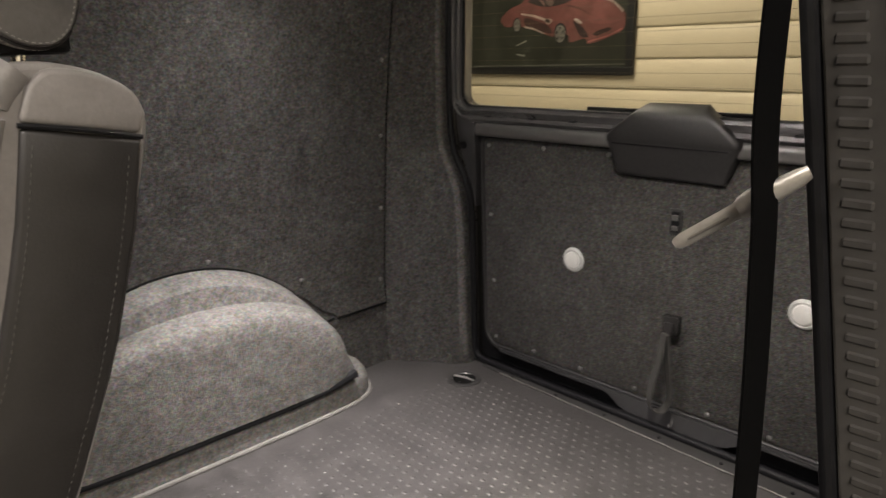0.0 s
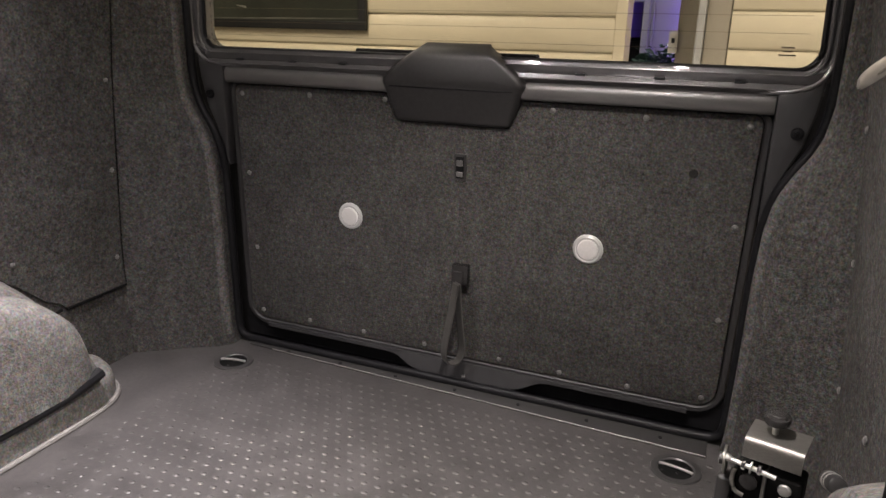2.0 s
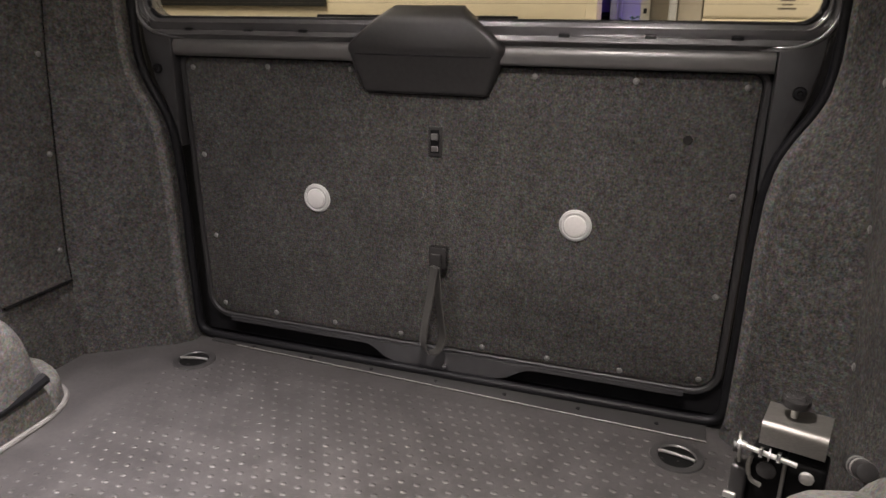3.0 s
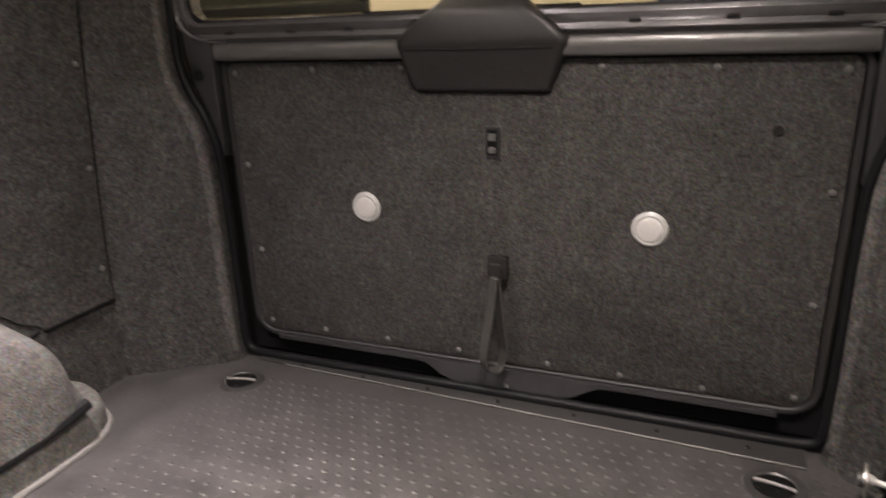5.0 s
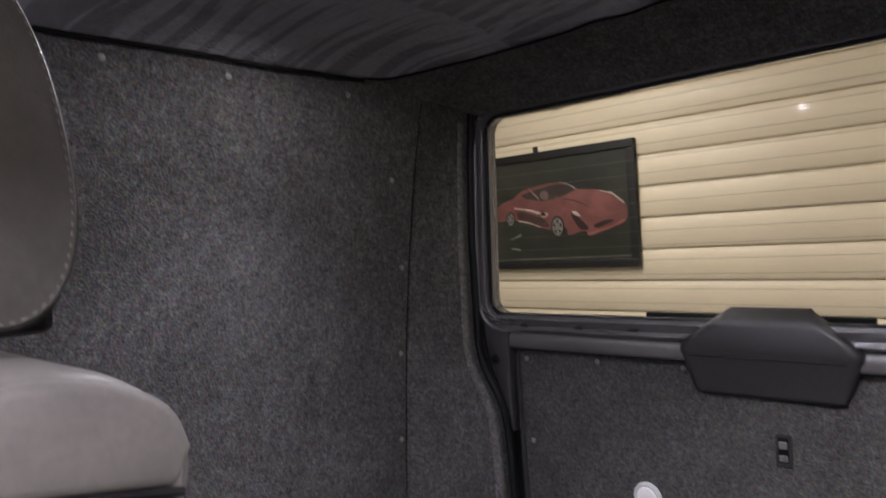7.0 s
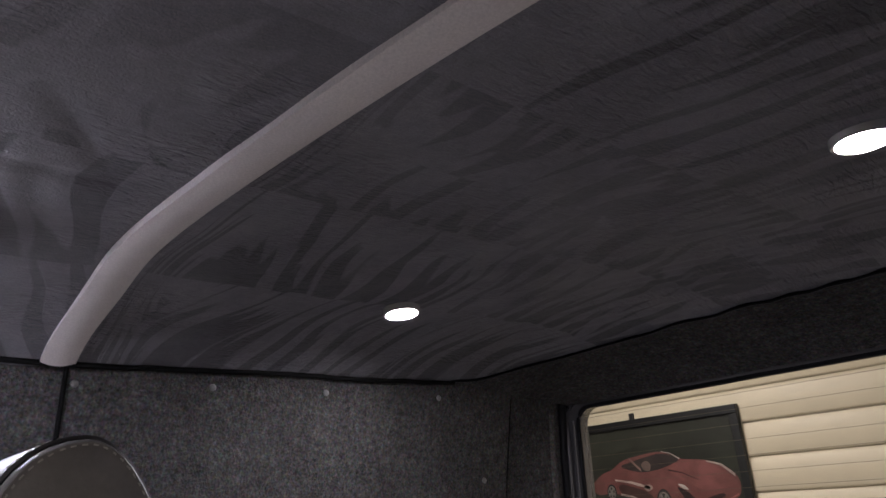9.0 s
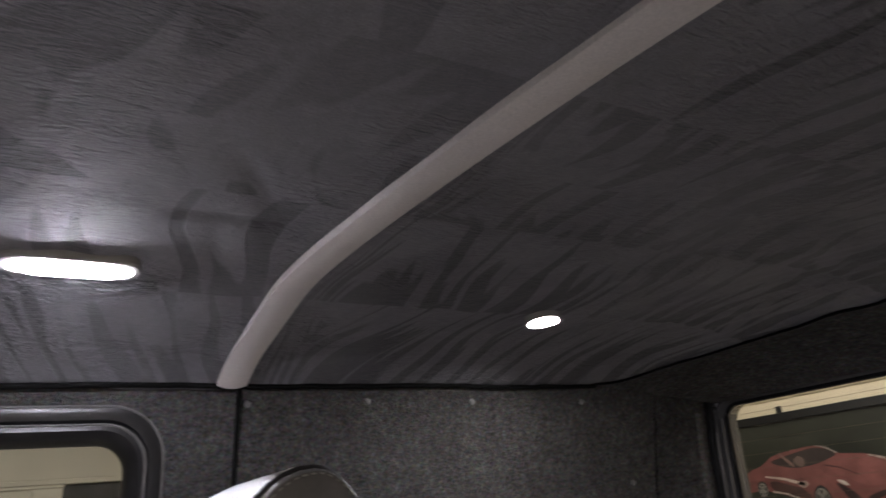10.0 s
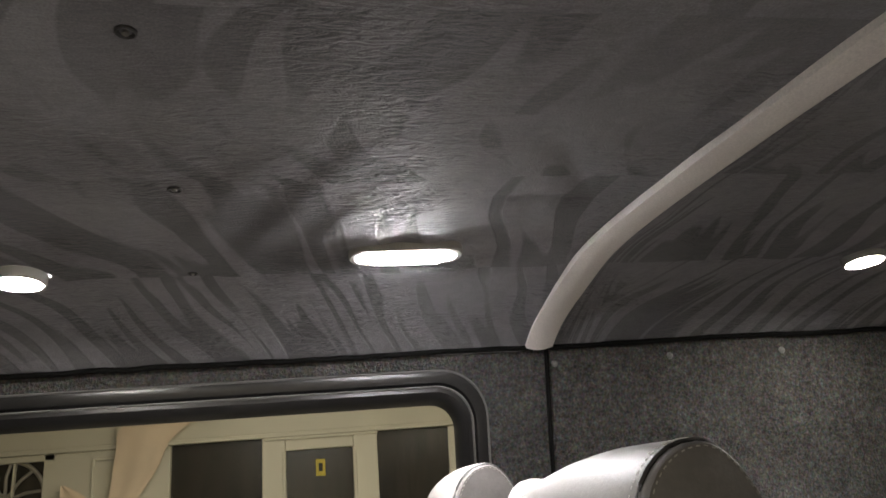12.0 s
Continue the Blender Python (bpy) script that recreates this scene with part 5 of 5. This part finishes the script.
strip_light = thing("light_strip", "upright purple light strip behind the door edge", "light")
part("diffuser", box_bm(0.300, 0.318, 1.935, 1.953, 0.0, 1.12, 0.004), mat("purple_glow", (0.26, 0.11, 1.0), 0.4, emit=4.0), strip_light, "glowing purple tube")
part("channel", box_bm(0.318, 0.326, 1.930, 1.958, -0.02, 1.14, 0.002), FRAME_BLACK, strip_light)
tube = thing("wall_light", "dim purple light strip on the far room wall", "light")
part("diffuser", box_bm(-0.150, -0.105, 2.94, 2.97, 0.2, 1.1, 0.01), mat("dim_purple_glow", (0.26, 0.12, 1.0), 0.4, emit=0.6), tube, "glowing purple tube")
cab = thing("dark_cabinet", "low black cabinet in the far room", "cabinet")
part("body", box_bm(-0.50, 0.04, 2.6, 2.93, GROUND, 0.80, 0.01), FRAME_BLACK, cab)
part("top", box_bm(-0.51, 0.05, 2.58, 2.935, 0.80, 0.82, 0.005), FRAME_BLACK, cab)

# potted plant in the lobby
LEAF = vary(mat("dark_leaf", (0.028, 0.07, 0.045), 0.5), [(40, 0.6, 1.4)])
plant = thing("potted_plant", "small leafy dark green plant on a white stand", "plant")
PLX, PLY, PLZ = 0.20, 1.86, 0.70
part("stand", box_bm(PLX - 0.05, PLX + 0.05, PLY - 0.05, PLY + 0.05, GROUND, PLZ - 0.12, 0.008), LOBBY_WHITE, plant)
part("pot", cyl_bm(0.035, 0.045, 0.08, pose(PLX, PLY, PLZ - 0.08), 24, 0.004), CREAM_WALL, plant, "", True)
rnd = random.Random(4)
stems, verts, faces = [], [], []
for k in range(420):
    a, el = rnd.uniform(0, math.tau), rnd.uniform(-0.5, 1.4)
    r = rnd.uniform(0.015, 0.085) * (1.0 if rnd.random() < 0.85 else 1.25)
    c = Vector((PLX + r * math.cos(a) * math.cos(el), PLY + 0.8 * r * math.sin(a) * math.cos(el), PLZ + r * math.sin(el)))
    d = Vector((math.cos(a), math.sin(a), rnd.uniform(-0.4, 0.6))).normalized()
    s = d.cross(Vector((rnd.uniform(-1, 1), rnd.uniform(-1, 1), 1))).normalized()
    L = rnd.uniform(0.022, 0.042)
    i = len(verts)
    verts += [c, c + d * L * 0.5 + s * L * 0.28 + Vector((0, 0, 0.003)), c + d * L, c + d * L * 0.5 - s * L * 0.28 + Vector((0, 0, 0.003))]
    faces += [(i, i + 1, i + 2, i + 3)]
ob_of("foliage", verts, faces, LEAF, plant)
card = thing("wall_card", "small white card with a dark mark at the door edge", "card")
part("sheet", box_bm(0.270, 0.305, 1.606, 1.612, 0.775, 0.865, 0.001), WHITE_FRAME, card)
part("mark", box_bm(0.281, 0.294, 1.603, 1.606, 0.815, 0.835, 0.001), FRAME_BLACK, card)

# framed print of a red sports car
pic = thing("framed_picture", "black framed print of a red sports car on cream cladding", "picture")
PX0, PX1, PZ0, PZ1 = -2.09, -1.015, 0.835, 1.40
fw, fy = 0.038, YB - 0.028
for a in ((PX0, PX1, PZ0, PZ0 + fw), (PX0, PX1, PZ1 - fw, PZ1), (PX0, PX0 + fw, PZ0 + fw, PZ1 - fw), (PX1 - fw, PX1, PZ0 + fw, PZ1 - fw)):
    part("frame_bar", box_bm(a[0], a[1], fy, YB - 0.001, a[2], a[3], 0.004), FRAME_BLACK, pic)
PRINT = vary(mat("dark_print_paper", (0.024, 0.026, 0.019), 0.3, coat=0.6), [(4, 0.7, 1.3), (30, 0.9, 1.1)])
part("print", box_bm(PX0 + fw, PX1 - fw, YB - 0.012, YB - 0.004, PZ0 + fw, PZ1 - fw, 0), PRINT, pic, "dark printed ground")
flat = lambda x, z, k: (x, YB - 0.0125 - 0.0006 * k, z)


def patch(name, pts, color, k, rough=0.35):
    m = vary(mat("print_" + name, color, rough, coat=0.6), [(14, 0.75, 1.2)])
    part("printed_" + name, prism_bm(pts, lambda x, z: flat(x, z, k), (0, 0.0004, 0)), m, pic)


def P(a, b):
    """Place on the print: a from its right edge, b from its bottom, in heights of the print."""
    h = PZ1 - PZ0 - 2 * fw
    return (PX1 - fw - a * h * (1.12 if a < 1.5 else 1.0), PZ0 + fw + b * h)


def curve(points, n=5):
    return [(p.x, p.z) for p in smooth_path([(P(u, v)[0], 0, P(u, v)[1]) for u, v in points], n, True)]


def streak(points, w0, w1):
    up = [(a, b + w0 + (w1 - w0) * i / (len(points) - 1)) for i, (a, b) in enumerate(points)]
    return [P(a, b) for a, b in points] + [P(a, b) for a, b in up[::-1]]


patch("ground_line", [P(2.0, 0.0), P(0.0, 0.02), P(0.0, 0.032), P(2.0, 0.012)], (0.10, 0.10, 0.085), 1)
patch("car_body", curve([(1.42, 0.50), (1.30, 0.60), (1.18, 0.64), (1.06, 0.71), (0.87, 0.745), (0.66, 0.755), (0.50, 0.68), (0.29, 0.65), (0.13, 0.59), (0.03, 0.48), (0.04, 0.35), (0.15, 0.29), (0.38, 0.22), (0.43, 0.27), (0.59, 0.24), (0.62, 0.31), (0.78, 0.30), (1.10, 0.40), (1.24, 0.42), (1.36, 0.42)], 4), (0.150, 0.056, 0.050), 2)
patch("car_bonnet", curve([(0.62, 0.60), (0.48, 0.665), (0.28, 0.63), (0.10, 0.52), (0.06, 0.43), (0.30, 0.40), (0.48, 0.48)], 4), (0.185, 0.07, 0.062), 3)
patch("car_glass", curve([(1.08, 0.66), (0.96, 0.695), (0.84, 0.72), (0.66, 0.74), (0.51, 0.675), (0.64, 0.62), (0.78, 0.595), (0.92, 0.60)], 4), (0.035, 0.026, 0.024), 3)
patch("car_seat", curve([(0.87, 0.66), (0.82, 0.69), (0.78, 0.65), (0.80, 0.60), (0.85, 0.61)], 4), (0.13, 0.09, 0.075), 4)
patch("car_pillar", streak([(0.99, 0.72), (0.94, 0.66), (0.88, 0.595)], 0.02, 0.03), (0.20, 0.12, 0.10), 4)
patch("car_edge", streak([(0.66, 0.755), (0.58, 0.73), (0.50, 0.675)], 0.006, 0.012), (0.38, 0.33, 0.30), 4)
patch("car_side", curve([(1.11, 0.50), (0.86, 0.42), (0.79, 0.33), (0.94, 0.36), (1.10, 0.41)], 4), (0.055, 0.028, 0.024), 3)
patch("car_highlight", streak([(1.16, 0.535), (1.0, 0.50), (0.82, 0.435)], 0.014, 0.03), (0.42, 0.33, 0.28), 4)
patch("car_highlight", streak([(1.12, 0.40), (1.0, 0.375), (0.88, 0.325)], 0.018, 0.012), (0.34, 0.28, 0.24), 4)
patch("car_highlight", curve([(0.88, 0.46), (0.82, 0.48), (0.79, 0.45), (0.84, 0.42)], 4), (0.36, 0.26, 0.22), 4)
patch("car_crease", streak([(0.62, 0.585), (0.50, 0.555), (0.36, 0.485)], 0.014, 0.006), (0.05, 0.02, 0.018), 4)
patch("car_lamp", curve([(0.55, 0.465), (0.50, 0.455), (0.465, 0.415), (0.51, 0.425)], 4), (0.40, 0.36, 0.32), 4)
patch("car_lamp", streak([(0.27, 0.635), (0.15, 0.59), (0.05, 0.49)], 0.008, 0.03), (0.36, 0.30, 0.26), 4)
patch("car_intake", curve([(0.56, 0.44), (0.47, 0.39), (0.39, 0.29), (0.47, 0.29), (0.52, 0.36)], 4), (0.03, 0.018, 0.018), 4)
patch("car_grille", curve([(0.34, 0.32), (0.20, 0.365), (0.16, 0.345), (0.30, 0.295)], 4), (0.03, 0.016, 0.014), 4)
patch("car_splitter", streak([(0.40, 0.23), (0.20, 0.28), (0.05, 0.345)], 0.014, 0.014), (0.30, 0.11, 0.09), 4)
for a, b in (((1.22, 0.215), (1.10, 0.255)), ((1.22, 0.125), (1.12, 0.105))):
    patch("floor_glint", streak([a, b], 0.012, 0.02), (0.20, 0.20, 0.17), 2)
for u, v, r in ((0.70, 0.325, 0.118), (1.21, 0.43, 0.085)):
    wheel = lambda s: [(P(u, v)[0] + r * s * 0.45 * math.cos(a) * 0.72, P(u, v)[1] + r * s * 0.45 * math.sin(a)) for a in span(0, math.tau, 0.3)[:-1]]
    patch("car_wheel", wheel(1.0), (0.02, 0.02, 0.02), 5)
    patch("car_rim", wheel(0.78), (0.17, 0.16, 0.14), 6)
    for k in range(5):
        a0 = k * math.tau / 5 + 0.3
        c = P(u, v)
        R = r * 0.45 * 0.70
        patch("car_spoke_gap", [(c[0] + R * rr * 0.72 * math.cos(a0 + da), c[1] + R * rr * math.sin(a0 + da)) for rr, da in ((0.35, 0.0), (0.95, -0.35), (0.95, 0.35))], (0.025, 0.024, 0.022), 7)
part("hanger", box_bm(-1.56, -1.535, YB - 0.012, YB, PZ1, PZ1 + 0.03, 0.003), FRAME_BLACK, pic)

vent = thing("wall_vent", "round black slatted vent high on the cream cladding", "vent")
part("rim", cyl_bm(0.118, 0.112, 0.03, pose(-1.415, YB - 0.016, 1.715, 90), 32, 0.006), FRAME_BLACK, vent, "", True)
for k in range(8):
    x = -1.495 + k * 0.023
    h = math.sqrt(0.095 ** 2 - (x + 1.415) ** 2)
    part("slat", box_bm(x - 0.006, x + 0.006, YB - 0.042, YB - 0.030, 1.715 - h, 1.715 + h, 0.002), SILL_PLASTIC, vent)

# glazed partition seen through the side window
XL = -4.5
part_wall = wall_box("wall_garage_left", XL - 0.12, XL - 0.02, YF, YB + 0.1, GROUND, TOP, DARK_GLASS, "dark glazing behind a cream partition")
screen = thing("glazed_partition", "cream framed partition with dark glazed doors", "partition", kind="structure")


def py(y3):
    return -1.597 + (y3 + 1.597) * (XL - 0.543) / (-3 - 0.543)


def pz(z3):
    return 1.166 + (z3 - 1.166) * (XL - 0.543) / (-3 - 0.543)


def member(y0, y1, z0, z1, d=0.03):
    part("frame_member", box_bm(XL - 0.02, XL + d, y0, y1, z0, z1, 0.006), WHITE_FRAME, screen)


HEAD = pz(1.405)
member(YF, YB, HEAD, TOP - 0.002)
member(YF, YB, HEAD - 0.03, HEAD, 0.055)
for a, c, d in ((-2.845, -2.31, 0.03), (-1.905, -1.80, 0.035), (-1.485, -1.372, 0.035), (-1.013, -0.93, 0.03), (-4.2, -3.75, 0.03)):
    member(py(a), py(c), GROUND, HEAD - 0.03, d)
member(py(-1.80), py(-1.485), HEAD - 0.12, HEAD - 0.03, 0.02)
member(py(-4.2), py(-2.8), pz(1.355), HEAD - 0.03, 0.03)
member(-3.557, -3.545, GROUND, pz(1.355), 0.02)
member(py(-0.93), YB, GROUND, HEAD - 0.03)
# slim rails of the door leaf and of a glazed cabinet end
member(-2.02, -1.27, HEAD - 0.050, HEAD - 0.03, 0.045)
for a, c in ((-1.905, -1.882), (-1.442, -1.418)):
    member(a, c, GROUND, HEAD - 0.12, 0.045)
for a, c in ((-3.085, -3.07), (-2.918, -2.905)):
    member(a, c, GROUND, 1.425, 0.045)
member(-3.07, -2.918, 1.41, 1.425, 0.045)
# alloy wheel on show behind the end pane
show_wheel = thing("alloy_wheel", "silver multi-spoke alloy wheel behind the end pane", "wheel")
SILVER = vary(mat("silver_wheel_paint", (0.40, 0.38, 0.34), 0.35, 0.4), [(30, 0.85, 1.1)])
WY, WZ, WR = -3.60, 1.215, 0.235
part("rim", tube_bm([(XL - 0.008, WY + WR * math.cos(a), WZ + WR * math.sin(a)) for a in span(0, math.tau, 0.15)[:-1]], 0.014, 8, True), SILVER, show_wheel, "", True)
part("hub", cyl_bm(0.045, 0.038, 0.03, pose(XL - 0.006, WY, WZ, 0, 90, 0), 20, 0.004), SILVER, show_wheel, "", True)
for k in range(10):
    a = k * math.tau / 10 + 0.2
    part("spoke", tube_bm([(XL - 0.006, WY + 0.04 * math.cos(a), WZ + 0.04 * math.sin(a)), (XL + 0.002, WY + 0.14 * math.cos(a + 0.08), WZ + 0.14 * math.sin(a + 0.08)), (XL - 0.008, WY + WR * math.cos(a), WZ + WR * math.sin(a))], 0.011, 8), SILVER, show_wheel, "", True)
# beige cloth hanging in folds before the partition, gathered to one side lower down
DRAPE = vary(mat("beige_drape_cloth", (0.88, 0.72, 0.55), 0.85), [(6, 0.92, 1.06), (300, 0.92, 1.08)], 0.3, 500, 0.001)
drape = thing("drape", "beige cloth drape gathered aside before the cream partition", "drape")


def cloth_bm(rows, x):
    """A hanging cloth from rows (z, one edge, other edge), with shallow folds."""
    def f(i, v):
        z, a, c = rows[i]
        y = a + (c - a) * v
        return (x + 0.006 * math.sin(v * 9 + z * 2.0), y, z)
    return grid_bm(range(len(rows)), span(0, 1, 0.1), f, (-0.006, 0, 0))


part("cloth", cloth_bm([(1.66, -2.90, -2.40), (1.60, -2.92, -2.49), (1.55, -2.93, -2.555), (1.50, -2.925, -2.605), (1.44, -2.93, -2.635), (1.36, -2.94, -2.665), (1.27, -2.945, -2.715), (1.19, -2.955, -2.77), (1.11, -2.975, -2.82), (1.0, -3.02, -2.90), (0.88, -3.10, -3.0)], XL + 0.10), DRAPE, drape, "", True)
part("tail", cloth_bm([(1.275, -3.245, -3.225), (1.25, -3.245, -3.18), (1.21, -3.245, -3.115), (1.16, -3.245, -3.06), (1.10, -3.245, -3.0), (1.0, -3.23, -2.99), (0.88, -3.2, -3.0)], XL + 0.085), DRAPE, drape, "", True)
NOTICE = vary(mat("yellow_notice", (0.62, 0.50, 0.06), 0.5), [(30, 0.9, 1.1)])
sign = thing("notice", "small yellow notice on the dark door glass", "notice")
sy0, sy1, sz0, sz1 = py(-1.662), py(-1.618), pz(1.200), pz(1.274)
part("plate", box_bm(XL - 0.022, XL - 0.012, sy0, sy1, sz0, sz1, 0.002), NOTICE, sign)
part("mark", box_bm(XL - 0.0125, XL - 0.0105, sy0 + 0.018, sy1 - 0.018, sz0 + 0.03, sz1 - 0.025, 0.001), FRAME_BLACK, sign)
# unseen fixtures for the assumed garage lights
for gx, gy in ((-1.2, 0.10), (1.2, 0.10), (-2.9, -1.8), (2.2, -2.0)):
    g = thing("garage_light", "unseen long ceiling light of the garage, lit", "light", "garage lights")
    part("diffuser", box_bm(gx - 0.13, gx + 0.13, gy - 0.62, gy + 0.62, 2.035, 2.06, 0.006), mat("garage_lamp_glow", (1.0, 0.88, 0.68), 0.5, emit=4), g)
    part("body", box_bm(gx - 0.14, gx + 0.14, gy - 0.63, gy + 0.63, 2.06, 2.10, 0.004), WHITE_FRAME, g)
